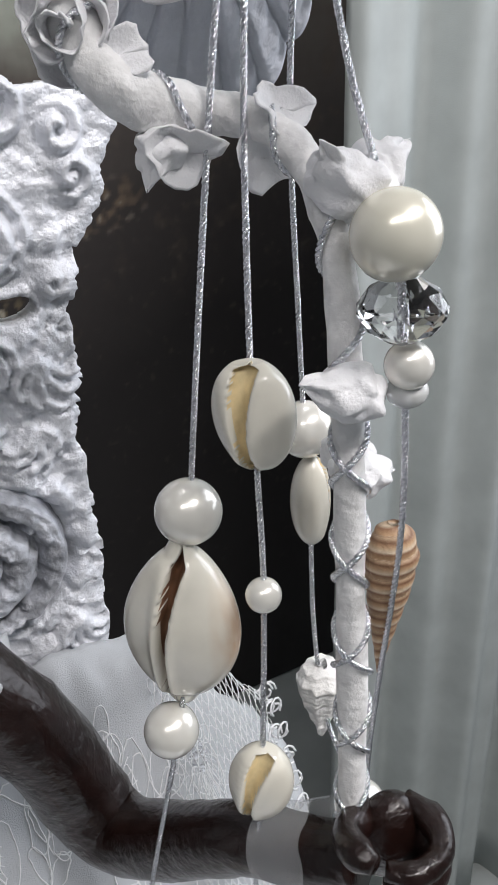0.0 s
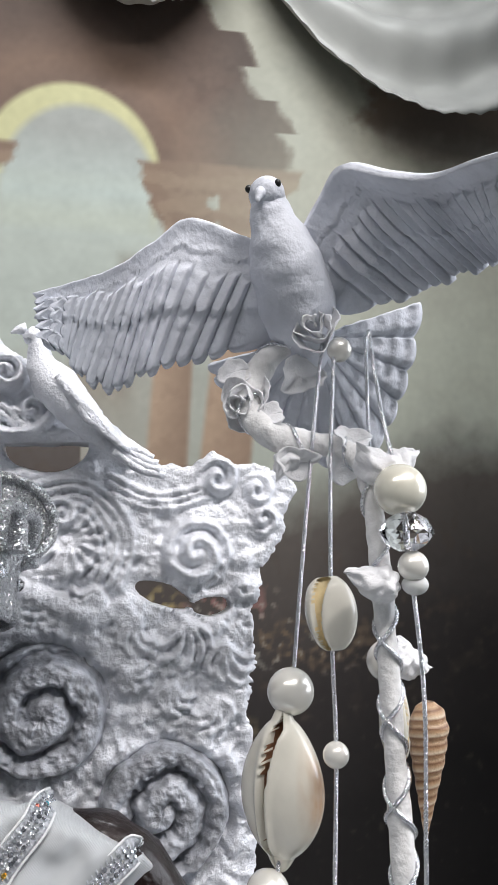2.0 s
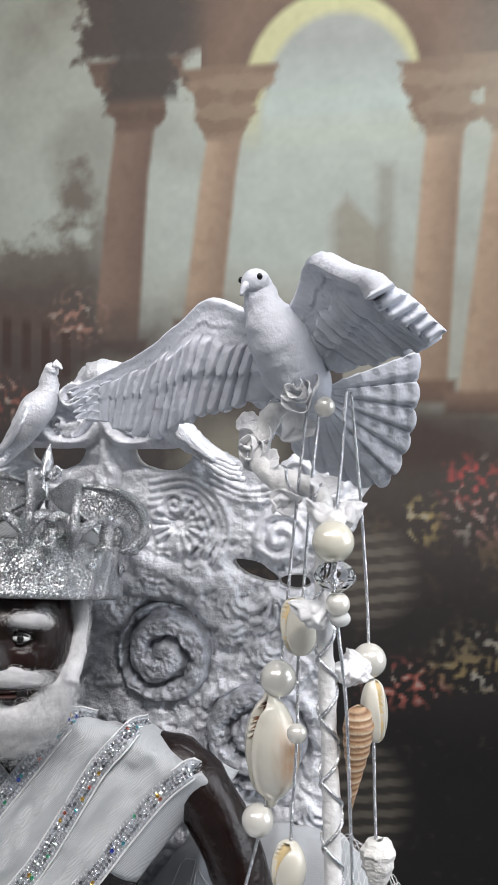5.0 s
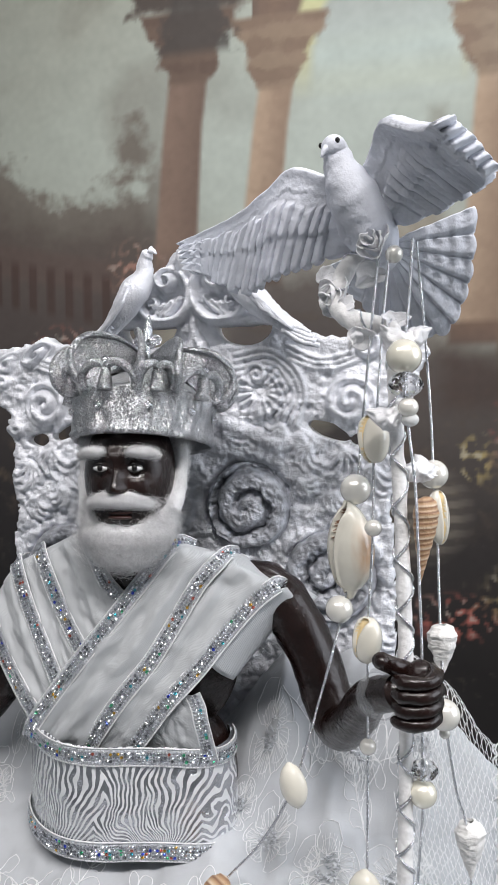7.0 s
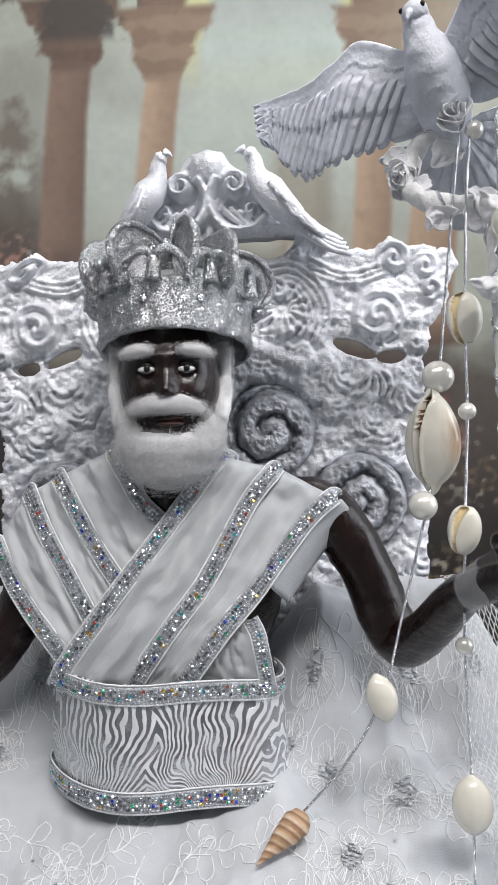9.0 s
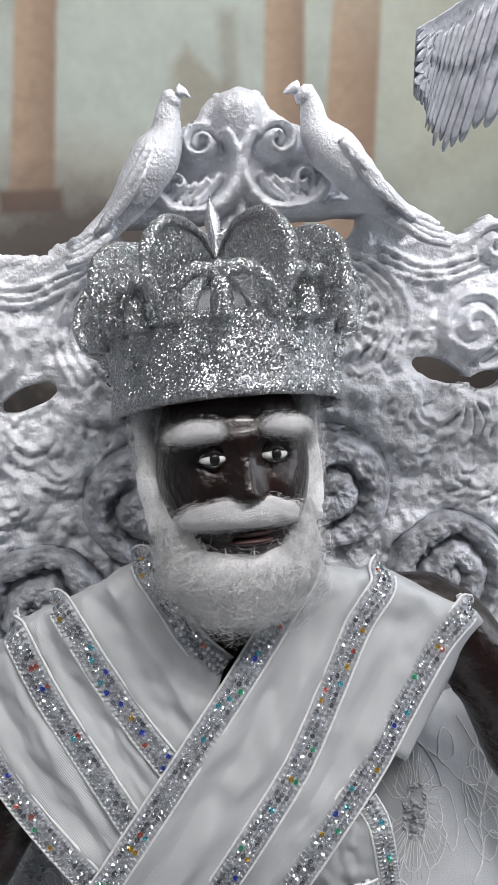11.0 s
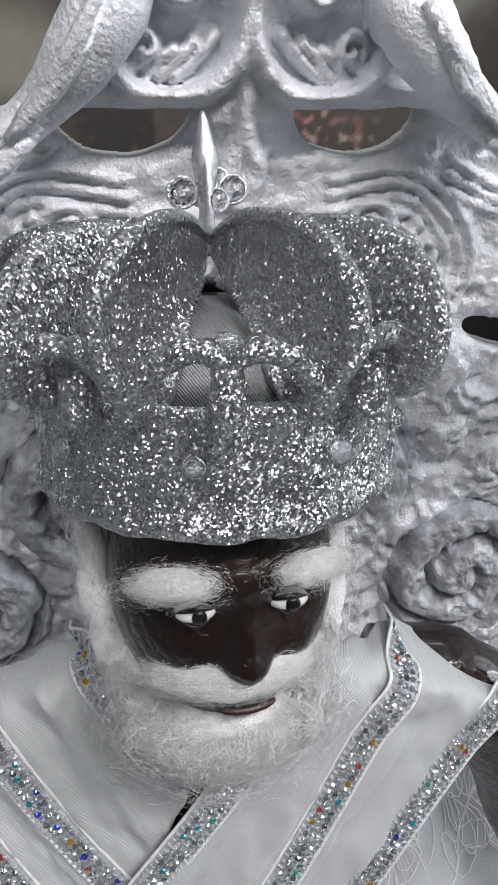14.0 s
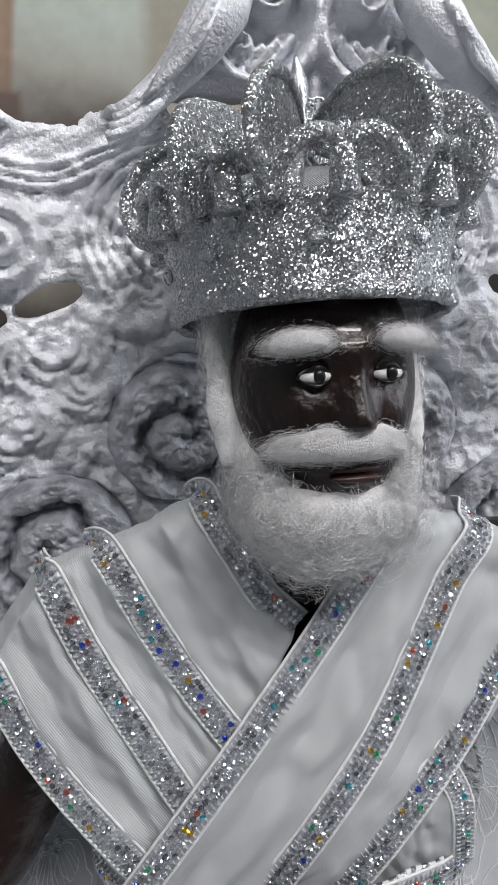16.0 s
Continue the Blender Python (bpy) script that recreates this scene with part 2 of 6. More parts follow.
class Pile:
    """Collects pieces of one mesh."""

    def __init__(self):
        self.v, self.f, self.s, self.n = [], [], [], 0

    def add(self, v, f, slot=0):
        self.v.append(np.asarray(v, float))
        self.f += [tuple(i + self.n for i in q) for q in f]
        self.s += [slot] * len(f)
        self.n += len(v)
        return self

    def make(self, name, mats, parent=None, label="", smooth=True):
        return from_arrays(name, np.vstack(self.v), self.f, mats, parent, label, smooth, self.s)


def ball_data(centre, radii, rings=16, sides=24, turn=None):
    v, f = [], []
    for i in range(rings + 1):
        a = math.pi * i / rings
        for j in range(sides):
            b = 2 * math.pi * j / sides
            v.append((math.sin(a) * math.cos(b), math.sin(a) * math.sin(b), math.cos(a)))
    v = np.array(v) * np.array(radii if np.ndim(radii) else (radii,) * 3)
    if turn is not None:
        v = v @ np.array(turn.to_3x3()).T
    v = v + np.array(centre)
    for i in range(rings):
        for j in range(sides):
            k = (j + 1) % sides
            f.append((i * sides + j, (i + 1) * sides + j, (i + 1) * sides + k, i * sides + k))
    return v, f


def sheet_data(grid, closed=False):
    """Faces of a grid of points (rows, columns, 3)."""
    r, c = grid.shape[:2]
    f = []
    for i in range(r - 1):
        for j in range(c if closed else c - 1):
            k = (j + 1) % c
            f.append((i * c + j, i * c + k, (i + 1) * c + k, (i + 1) * c + j))
    return grid.reshape(-1, 3), f


def thick_sheet(grid, thickness):
    """A closed slab: the grid and a copy set back along its normals."""
    du, dv = np.gradient(grid, axis=0), np.gradient(grid, axis=1)
    n = np.cross(du, dv)
    n /= np.linalg.norm(n, axis=2)[..., None] + 1e-12
    back = grid + n * thickness
    r, c = grid.shape[:2]
    v1, f1 = sheet_data(grid)
    v2, f2 = sheet_data(back)
    m = r * c
    f = f1 + [tuple(i + m for i in q[::-1]) for q in f2]
    edge = [(0, j) for j in range(c)] + [(i, c - 1) for i in range(1, r)] + [(r - 1, j) for j in range(c - 2, -1, -1)] + [(i, 0) for i in range(r - 2, 0, -1)]
    ids = [i * c + j for i, j in edge]
    for p, q in zip(ids, ids[1:] + ids[:1]):
        f.append((q, p, p + m, q + m))
    return np.vstack([v1, v2]), f


def hash_noise(p, scale, octaves=4):
    """Fractal noise for an array of points (n, 3), about -1 to 1."""
    return np.array([noise.fractal(Vector(q) * scale, 1.0, 2.0, octaves) for q in np.asarray(p).reshape(-1, 3)])

# the room
def box_bm(x0, y0, z0, x1, y1, z1):
    bm = bmesh.new()
    bmesh.ops.create_cube(bm, size=1)
    bmesh.ops.scale(bm, vec=(x1 - x0, y1 - y0, z1 - z0), verts=bm.verts)
    bmesh.ops.translate(bm, vec=((x0 + x1) / 2, (y0 + y1) / 2, (z0 + z1) / 2), verts=bm.verts)
    return bm


def structure(name, bm, mat, label):
    return tagged(part(name, bm, mat, smooth=False), label, name.split("_")[0], kind="structure")


structure("floor", box_bm(-2.2, -2.4, -1.78, 2.2, 2.4, -1.70), FLOOR, "pale grey floor under the stand")
structure("ceiling", box_bm(-2.2, -2.4, 2.60, 2.2, 2.4, 2.68), WALL, "plain white ceiling")
structure("wall_north", box_bm(-2.2, 2.30, -1.70, 2.2, 2.40, 2.60), WALL, "plain white wall behind the printed backdrop")
structure("wall_south", box_bm(-2.2, -2.40, -1.70, 2.2, -2.30, 2.60), WALL, "plain white wall facing the throne")
structure("wall_west", box_bm(-2.2, -2.30, -1.70, -2.1, 2.30, 2.60), WALL, "plain white side wall")
structure("wall_east", box_bm(2.1, -2.30, -1.70, 2.2, 2.30, 2.60), WALL, "plain white side wall")


# the printed cloth backdrop: its picture is laid down as soft shapes on a fine grid
BACK_Y = 2.0


def soft(d, w):
    return np.clip(0.5 - d / (2 * w), 0, 1) ** 1.0


def backdrop():
    x = np.linspace(-1.05, 1.00, 500)
    z = np.linspace(-1.003, 1.62, 617)
    X, Z = np.meshgrid(x, z)
    pts = np.stack([X.ravel(), Z.ravel(), 0 * X.ravel()], 1)
    n1 = np.array([noise.fractal(Vector(p) * 4.0, 1.0, 2.0, 5) for p in pts]).reshape(X.shape)
    n2 = np.array([noise.fractal(Vector((p[0] * 22 + 7, p[1] * 22, 3.0)), 0.8, 2.0, 4) for p in pts]).reshape(X.shape)
    n3 = np.array([noise.noise(Vector((p[0] * 75, p[1] * 75, 9.0))) for p in pts]).reshape(X.shape)
    col = np.zeros(X.shape + (3,))
    Z0 = Z
    Z = Z + 0.027 * np.clip((Z - 0.45) / 0.25, 0, 1)
    X0 = X
    X = X - 0.009 * np.clip((Z - 0.80) / 0.15, 0, 1)

    def c(r, g, b):
        return np.array(srgb(r, g, b)[:3])

    def lay(mask, colour):
        nonlocal col
        m = np.clip(mask, 0, 1)[..., None]
        col = col * (1 - m) + colour * m

    def band(lo, hi, v):
        return np.clip((v - lo) / (hi - lo), 0, 1)

    # sky
    col[:] = c(196, 196, 176)
    lay(band(0.75, 1.25, Z + 0.1 * n1) * 0.75, c(176, 168, 146))
    lay(band(0.0, 0.5, n1) * 0.7, c(154, 144, 126))
    lay(soft(np.hypot((X - 0.02) / 1.3, Z - 0.70) - 0.28, 0.25) * 0.9, c(196, 200, 184))
    lay(soft(np.abs(Z - 0.62) - 0.05, 0.12) * band(0.3, 0.5, X) * 0.8, c(216, 212, 180))
    lay(soft(np.hypot((X - 0.62) / 1.6, Z - 0.80 - 0.04 * n2) - 0.10, 0.05) * 0.7, c(168, 160, 144))
    lay(soft(np.hypot((X - 0.68) / 1.3, Z - 0.63 - 0.03 * n1) - 0.17, 0.12) * 0.85, c(216, 214, 190))
    # far trees and hills
    lay(soft(Z - 0.79 - 0.13 * n1 - 0.06 * n2 + 0.25 * (X + 0.75), 0.03) * soft(X + 0.38, 0.05) * 0.9, c(134, 120, 104))
    lay(soft(Z - 0.64 - 0.08 * n1 - 0.04 * n2, 0.07) * soft(X + 0.36, 0.06) * 0.8, c(108, 92, 82))
    lay(soft(Z - 0.60 - 0.06 * n1, 0.04) * soft(np.abs(X + 0.02) - 0.25, 0.1) * 0.5, c(176, 160, 140))
    # far house
    lay(soft(np.maximum(np.abs(X - 0.075) - 0.045, Z - 0.69 - np.clip(0.05 - np.abs(X - 0.055), 0, 1) * 1.2), 0.012) * soft(-(Z - 0.52), 0.05) * 0.55, c(158, 136, 110))
    lay(soft(np.maximum(np.abs(X - 0.122) - 0.014, Z - 0.80), 0.008) * soft(-(Z - 0.52), 0.05) * 0.45, c(150, 136, 116))
    # stone arch
    r = np.hypot(X - 0.018, (Z - 0.948) * 0.95)
    arch_in = np.where(Z > 0.948, r - 0.152, np.abs(X - 0.018) - 0.152)
    edge_r = 0.42 - np.clip(Z - 1.02, 0, 1) * 0.55 + 0.016 * np.sign(np.sin(Z * 48)) + 0.012 * n2
    edge_r = np.where(Z < 0.98, 0.40 - (0.98 - Z) * 0.45, edge_r)
    mass = soft(np.maximum(np.maximum(X - edge_r, -0.44 - X + 0.03 * n2), np.where(X < -0.215, 1.02, 0.945) + 0.015 * n2 - Z), 0.010)
    lay(mass, c(128, 104, 88))
    lay(mass * band(0.25, 0.33, X + 0.02 * n2) * 0.75, c(104, 92, 82))
    lay(mass * band(-0.1, 0.5, n2) * 0.4, c(100, 82, 70))
    lay(mass * soft(np.abs(r - 0.20) - 0.03, 0.05) * 0.55, c(164, 130, 102))
    lay(mass * soft(-(Z - 1.19), 0.05) * 0.5, c(92, 76, 66))
    lay(mass * soft(X + 0.22, 0.02) * 0.7, c(92, 84, 76))
    inner = soft(arch_in, 0.006) * soft(-(Z - 0.88), 0.05)
    lay(inner, c(214, 206, 150))
    r2 = np.hypot(X - 0.030, (Z - 0.93) * 0.92)
    inner2 = np.where(Z > 0.93, r2 - 0.128, np.abs(X - 0.030) - 0.133)
    lay(soft(inner2, 0.008) * soft(-(Z - 0.90), 0.05), c(178, 176, 164))
    lay(soft(inner2, 0.01) * soft(Z - 0.96 - 0.02 * n1, 0.06) * soft(-(Z - 0.86), 0.05), c(196, 202, 188))

    # columns
    def column(xt, wt, zt, xb, wb, zb, lit, shade):
        f = np.clip((zt - Z) / (zt - zb), 0, 1)
        xc, w = xt + (xb - xt) * f, wt + (wb - wt) * f
        body = soft(np.maximum(np.abs(X - xc) - w, np.maximum(Z - zt, zb - Z)), 0.005)
        lay(body, lit)
        lay(body * np.clip((X - xc) / w * 0.5 + 0.35, 0, 1) * 0.65, shade)
        lay(body * band(0, 0.6, n2) * 0.25, shade)
        cap_w = w + 0.006 + 0.055 * np.clip((Z - zt + 0.015) / 0.13, 0, 1) ** 1.4 + 0.014 * n2 + 0.006 * np.sin((Z - zt) * 90)
        cap = soft(np.maximum(np.abs(X - xc) - cap_w, np.maximum(Z - zt - 0.115, zt - 0.015 - Z)), 0.006)
        lay(cap, lit * 0.66)
        lay(cap * band(-0.2, 0.4, n2 + 0.6 * np.sin((Z - zt) * 130)) * 0.55, shade)
        base = soft(np.maximum(np.abs(X - xb) - wb * 1.45, np.abs(Z - zb) - 0.02), 0.006)
        lay(base, shade * 1.1)

    warm, dim = c(198, 166, 134), c(136, 108, 88)
    column(-0.335, 0.036, 0.90, -0.366, 0.042, 0.46, c(160, 130, 108), c(116, 92, 78))
    column(-0.166, 0.031, 0.875, -0.206, 0.034, 0.50, warm, dim)
    column(0.219, 0.031, 0.86, 0.190, 0.035, 0.38, warm, dim)
    column(0.338, 0.038, 0.86, 0.288, 0.045, 0.36, warm, c(150, 120, 98))
    lay(soft(np.maximum(np.abs(X + 0.32) - 0.050 - 0.25 * np.abs(Z - 1.03) - 0.03 * n2, np.abs(Z - 1.06) - 0.12), 0.01) * 0.9, c(96, 86, 78))
    # pale haze high on the open side
    lay(soft(np.hypot((X - 0.64) / 1.6, Z - 0.93 - 0.05 * n1) - 0.17, 0.13) * 0.75, c(206, 199, 174))
    # floating ruin
    lay(soft(np.maximum(np.abs(X - 0.72) - 0.16 + 0.03 * n2, np.abs(Z - 1.12) - 0.05 + 0.02 * n2), 0.02) * 0.75, c(138, 106, 84))
    lay(soft(np.hypot((X - 0.72) / 2.2, Z - 1.07 - 0.01 * n2) - 0.06, 0.02) * 0.8, c(128, 112, 100))
    # dark ground
    low = np.where(X > 0.05, 0.41 - 0.10 * np.clip((0.64 - X) * 5, 0, 1), 0.47) + 0.05 * n1 + 0.02 * n2
    lay(soft(Z - low - 0.04, 0.055) * 0.92, c(104, 90, 82))
    lay(soft(Z - low + 0.15, 0.13) * 0.95, c(82, 73, 69))
    lay(soft(Z - low + 0.34, 0.18) * 0.9, c(42, 37, 36))
    lay(soft(Z - low + 0.02, 0.05) * band(0.15, 0.6, n2 + 0.3 * n1) * soft(-(Z - 0.05), 0.2) * 0.4, c(104, 88, 74))
    lay(soft(np.abs(Z - 0.13 - 0.05 * n1) - 0.03, 0.06) * band(0.1, 0.7, n2 + 0.5 * n3) * soft(X - 0.62, 0.12) * 0.7, c(128, 108, 84))
    lay(soft(Z - 0.30, 0.15) * soft(-(Z + 0.5), 0.3) * band(0.45, 0.8, n3 + 0.4 * n2) * 0.22, c(120, 104, 88))
    # balustrade and pedestals
    lay(soft(np.maximum(np.abs(X + 0.62) - 0.20, np.abs(Z - 0.55 + 0.22 * (X + 0.66)) - 0.035), 0.01) * 0.75, c(120, 98, 86))
    lay(soft(np.maximum(np.abs(X + 0.62) - 0.19, np.abs(Z - 0.50 + 0.22 * (X + 0.66)) - 0.05), 0.01) * band(-0.2, 0.5, np.sin(X * 160)) * 0.7, c(92, 66, 56))
    lay(soft(np.maximum(np.abs(X - 0.23) - 0.10, np.abs(Z - 0.30) - 0.05), 0.02) * 0.7, c(96, 76, 66))
    # pale terraces
    for tx, tz, w in ((-0.15, 0.27, 0.060), (-0.36, 0.38, 0.050)):
        lay(soft(np.hypot((X - tx) / 1.4, Z - tz) - w + 0.012 * n2, 0.03) * 0.8, c(172, 162, 140))
    # stairs
    step = band(-0.2, 0.3, np.sin(Z * 235 - X * 30))
    lay(soft(np.hypot((X - 0.095) / 0.95, Z - 0.062) - 0.080, 0.02) * (0.20 + 0.35 * step), c(170, 156, 136))
    lay(soft(np.hypot((X - 0.05) / 1.0, Z + 0.33) - 0.11, 0.02) * (0.15 + 0.40 * step), c(150, 138, 120))
    # flowers
    for fx, fz, w, h, tint in ((0.270, 0.225, 0.06, 0.05, (216, 96, 88)), (0.185, 0.160, 0.035, 0.045, (206, 180, 110)), (0.30, 0.165, 0.09, 0.05, (176, 128, 118)),
                               (0.15, -0.125, 0.08, 0.045, (216, 116, 96)), (0.29, -0.07, 0.09, 0.06, (150, 132, 96)), (-0.44, 0.53, 0.06, 0.06, (186, 138, 116)),
                               (-0.60, 0.37, 0.07, 0.05, (176, 104, 84)), (0.42, 0.10, 0.14, 0.05, (142, 118, 92)), (0.30, -0.10, 0.12, 0.03, (176, 150, 96))):
        m = soft(np.hypot((X - fx) / w, (Z - fz) / h) - 0.8, 0.35)
        lay(m * band(0.0, 0.35, n3 + 0.4 * n2) * 0.85, c(*tint))
        lay(m * band(0.35, 0.6, n3 - 0.5 * n2) * 0.6, c(206, 196, 176))
    col *= (1 + 0.05 * n3 + 0.05 * n2)[..., None]
    grey = col.mean(axis=2, keepdims=True)
    col = grey + (col - grey) * 0.84
    wave = 0.004 * np.sin(X * 6 + 1.0) + 0.003 * n1
    grid = np.stack([0.014 + 1.563 * (X0 - 0.06), BACK_Y + 1.5 * wave, 0.22 + 1.563 * (Z0 - 0.22)], 2)
    v, f = sheet_data(grid)
    ob = from_arrays("backdrop", v, f, [])
    att = ob.data.color_attributes.new("print", "FLOAT_COLOR", "POINT")
    rgba = np.ones((X.size, 4), np.float32)
    rgba[:, :3] = np.clip(col.reshape(-1, 3) ** 1.12 * np.array([0.955, 1.0, 1.075]), 0.003, 0.9)
    att.data.foreach_set("color", rgba.ravel())
    m = bpy.data.materials.new("printed_cloth")
    m.use_nodes = True
    nt = m.node_tree
    a = nt.nodes.new("ShaderNodeAttribute")
    a.attribute_name = "print"
    b = nt.nodes["Principled BSDF"]
    nt.links.new(a.outputs["Color"], b.inputs["Base Color"])
    b.inputs["Roughness"].default_value = 0.75
    ob.data.materials.append(m)
    tagged(ob, "printed cloth backdrop of misty stone arches, columns and a dark garden", "backdrop", kind="structure")


backdrop()


def curtain(name, x0, y0, x1, y1, z0, z1, folds, depth, mat, label):
    s = np.linspace(0, 1, 160)
    z = np.linspace(z0, z1, 24)
    S, Z = np.meshgrid(s, z)
    nx, ny = (y1 - y0), -(x1 - x0)
    ln = math.hypot(nx, ny)
    fold = depth * (np.sin(S * folds * 6.283 + 0.8 * np.sin(S * 11)) + 0.4 * np.sin(S * folds * 15.1 + 1)) * (1.25 - 0.4 * (Z - z0) / (z1 - z0))
    grid = np.stack([x0 + (x1 - x0) * S + fold * nx / ln, y0 + (y1 - y0) * S + fold * ny / ln, Z], 2)
    v, f = thick_sheet(grid, 0.002)
    return tagged(from_arrays(name, v, f, mat), label, "curtain")


curtain("curtain", 0.785, 1.12, 1.75, 0.90, -1.70, 1.85, 4, 0.035, CURTAIN, "pale grey-green curtain hanging in soft folds beside the backdrop")


def drape():
    """Swags of ivory satin gathered along the top of the backdrop."""
    top = thing("satin_drape", "ivory satin drape swagged along the top of the backdrop", "drape")
    for x0, x1, zt, sag, lift in ((-0.20, 0.47, 2.11, 0.40, 0.0), (0.31, 1.72, 2.25, 0.84, 0.15)):
        s, w = np.linspace(0, 1, 90), np.linspace(0, 1, 30)
        S, W = np.meshgrid(s, w)
        x = x0 + (x1 - x0) * S
        hang = 4 * S * (1 - S)
        z = zt - sag * hang * (0.25 + 0.75 * W) - 0.02 * W + lift * S
        y = 1.93 + 0.035 * np.sin(W * 15 + 5 * S) * (0.4 + hang) - 0.09 * hang * W + 0.004 * np.sin(S * 60)
        z = z + np.where(W > 0.97, 0.004 * np.sin(S * 160), 0)
        v, f = thick_sheet(np.stack([x, y, z], 2), 0.002)
        from_arrays("swag", v, f, DRAPE, top)


drape()

# the throne
TX = -0.05


def poly_distance(px, pz, poly):
    """Signed distance to a closed polygon, negative inside."""
    d = np.full(px.shape, 9.0)
    inside = np.zeros(px.shape, bool)
    for (ax, az), (bx, bz) in zip(poly, poly[1:] + poly[:1]):
        ex, ez = bx - ax, bz - az
        t = np.clip(((px - ax) * ex + (pz - az) * ez) / (ex * ex + ez * ez + 1e-12), 0, 1)
        d = np.minimum(d, np.hypot(px - ax - t * ex, pz - az - t * ez))
        cross = ((az > pz) != (bz > pz)) & (px < (bx - ax) * (pz - az) / (bz - az + 1e-12) + ax)
        inside ^= cross
    return np.where(inside, -d, d)


def throne_back(parent):
    step = 0.00115
    u = np.arange(-0.182, 0.1821, step)
    z = np.arange(0.0, 0.400, step)
    U, Z = np.meshgrid(u, z)
    A = np.abs(U)
    pts = np.stack([U.ravel() + 3, Z.ravel(), 0 * U.ravel()], 1)
    n1 = np.array([noise.fractal(Vector(p) * 55, 0.9, 2.0, 5) for p in pts]).reshape(U.shape)
    n2 = np.array([noise.fractal(Vector(p) * 170, 0.8, 2.0, 4) for p in pts]).reshape(U.shape)
    n3 = np.array([noise.ridged_multi_fractal(Vector(p) * 150, 0.7, 2.1, 3, 0.9, 1.6) for p in pts]).reshape(U.shape)
    n3 = n3 / max(1e-6, np.abs(n3).max())
    lumps = np.array([noise.voronoi(Vector((p[0] * 170, p[1] * 170 + 0.8 * math.sin(p[0] * 260), 0.3)))[0][0] for p in pts]).reshape(U.shape)
    half = [(-0.02, -0.02), (0.143, -0.02), (0.143, 0.17), (0.140, 0.195), (0.144, 0.221), (0.142, 0.247), (0.149, 0.258), (0.146, 0.27), (0.159, 0.285), (0.162, 0.30),
            (0.168, 0.313), (0.163, 0.323), (0.150, 0.325), (0.137, 0.328), (0.122, 0.334), (0.113, 0.326), (0.096, 0.327), (0.082, 0.331), (0.066, 0.340), (0.050, 0.352),
            (0.040, 0.366), (0.034, 0.374), (0.020, 0.383), (0.011, 0.393), (-0.02, 0.397)]
    d = poly_distance(A * (1 - 0.030 * np.clip((A - 0.06) / 0.06, 0, 1)), Z, half) + 0.0022 * n1 + 0.0009 * n2 + 0.0009 * np.sin(Z * 230 + 6 * n1) * np.clip((A - 0.12) / 0.02, 0, 1)

    def ellipse(cx, cz, rx, rz):
        return (np.hypot((A - cx) / rx, (Z - cz) / rz) - 1) * min(rx, rz)

    crescent = np.minimum(ellipse(0.099, 0.2575 - 0.30 * (A - 0.099), 0.0145, 0.0060), ellipse(0.1260, 0.2505, 0.0100, 0.0052))
    crest_gap = np.maximum(ellipse(0.0375, 0.3360, 0.0215, 0.0140), Z - 0.3365)
    hole = np.minimum(crescent, crest_gap) + 0.0009 * n1
    d = np.maximum(d, -hole)
    h = np.zeros_like(U)

    def scroll(cx, cz, radius, pitch, height, way=1, phase=0.0):
        nonlocal h
        r, a = np.hypot(A - cx, Z - cz), np.arctan2(Z - cz, A - cx)
        ridge = 0.5 + 0.5 * np.cos(2 * np.pi * (r / pitch - way * a / (2 * np.pi) + phase))
        cover = np.clip((radius - r) / 0.003, 0, 1)
        dome = np.clip(1 - (r / radius) ** 2, 0, 1) * 0.4
        h = h * (1 - cover) + cover * height * (0.15 + 0.75 * ridge ** 0.7 + dome)

    def ridge_line(points, width, height, n=60):
        nonlocal h
        p = spline([(a, b, 0) for a, b in points], n)
        dist = np.full(U.shape, 9.0)
        for (ax, az, _), (bx, bz, _) in zip(p, p[1:]):
            ex, ez = bx - ax, bz - az
            t = np.clip(((A - ax) * ex + (Z - az) * ez) / (ex * ex + ez * ez + 1e-12), 0, 1)
            dist = np.minimum(dist, np.hypot(A - ax - t * ex, Z - az - t * ez))
        h = np.maximum(h, height * np.clip(1 - (dist / width) ** 2, 0, 1) ** 0.5)

    # raised top band with rolled mouldings
    h += 0.002 * np.clip((Z - 0.26) / 0.02, 0, 1)
    for k in range(5):
        ridge_line([(0.030 + 0.0 * k, 0.315 - 0.0052 * k), (0.055, 0.318 - 0.0046 * k), (0.075 - 0.003 * k, 0.305 - 0.004 * k), (0.083 - 0.0045 * k, 0.284 - 0.001 * k), (0.076 - 0.005 * k, 0.262 + 0.002 * k)], 0.0022, 0.0048)
    for k in range(3):
        ridge_line([(0.070, 0.321 - 0.005 * k), (0.092, 0.311 - 0.004 * k), (0.112, 0.313 - 0.004 * k), (0.132, 0.321 - 0.004 * k)], 0.0022, 0.0046)
    r, a = np.hypot(A - 0.049, Z - 0.287), np.arctan2(Z - 0.287, A - 0.049)
    fan = np.clip((0.021 - r) / 0.003, 0, 1) * np.clip((r - 0.004) / 0.004, 0, 1)
    h += fan * 0.0032 * (0.5 + 0.5 * np.cos(a * 15))
    scroll(0.046, 0.300, 0.010, 0.0062, 0.0062)
    scroll(0.116, 0.279, 0.020, 0.0098, 0.0075, -1)
    scroll(0.128, 0.319, 0.013, 0.0085, 0.0070, 1)
    scroll(0.153, 0.297, 0.009, 0.007, 0.0060, -1)
    scroll(0.150, 0.313, 0.010, 0.008, 0.0062, 1)
    scroll(0.142, 0.260, 0.008, 0.0075, 0.0050, 1)
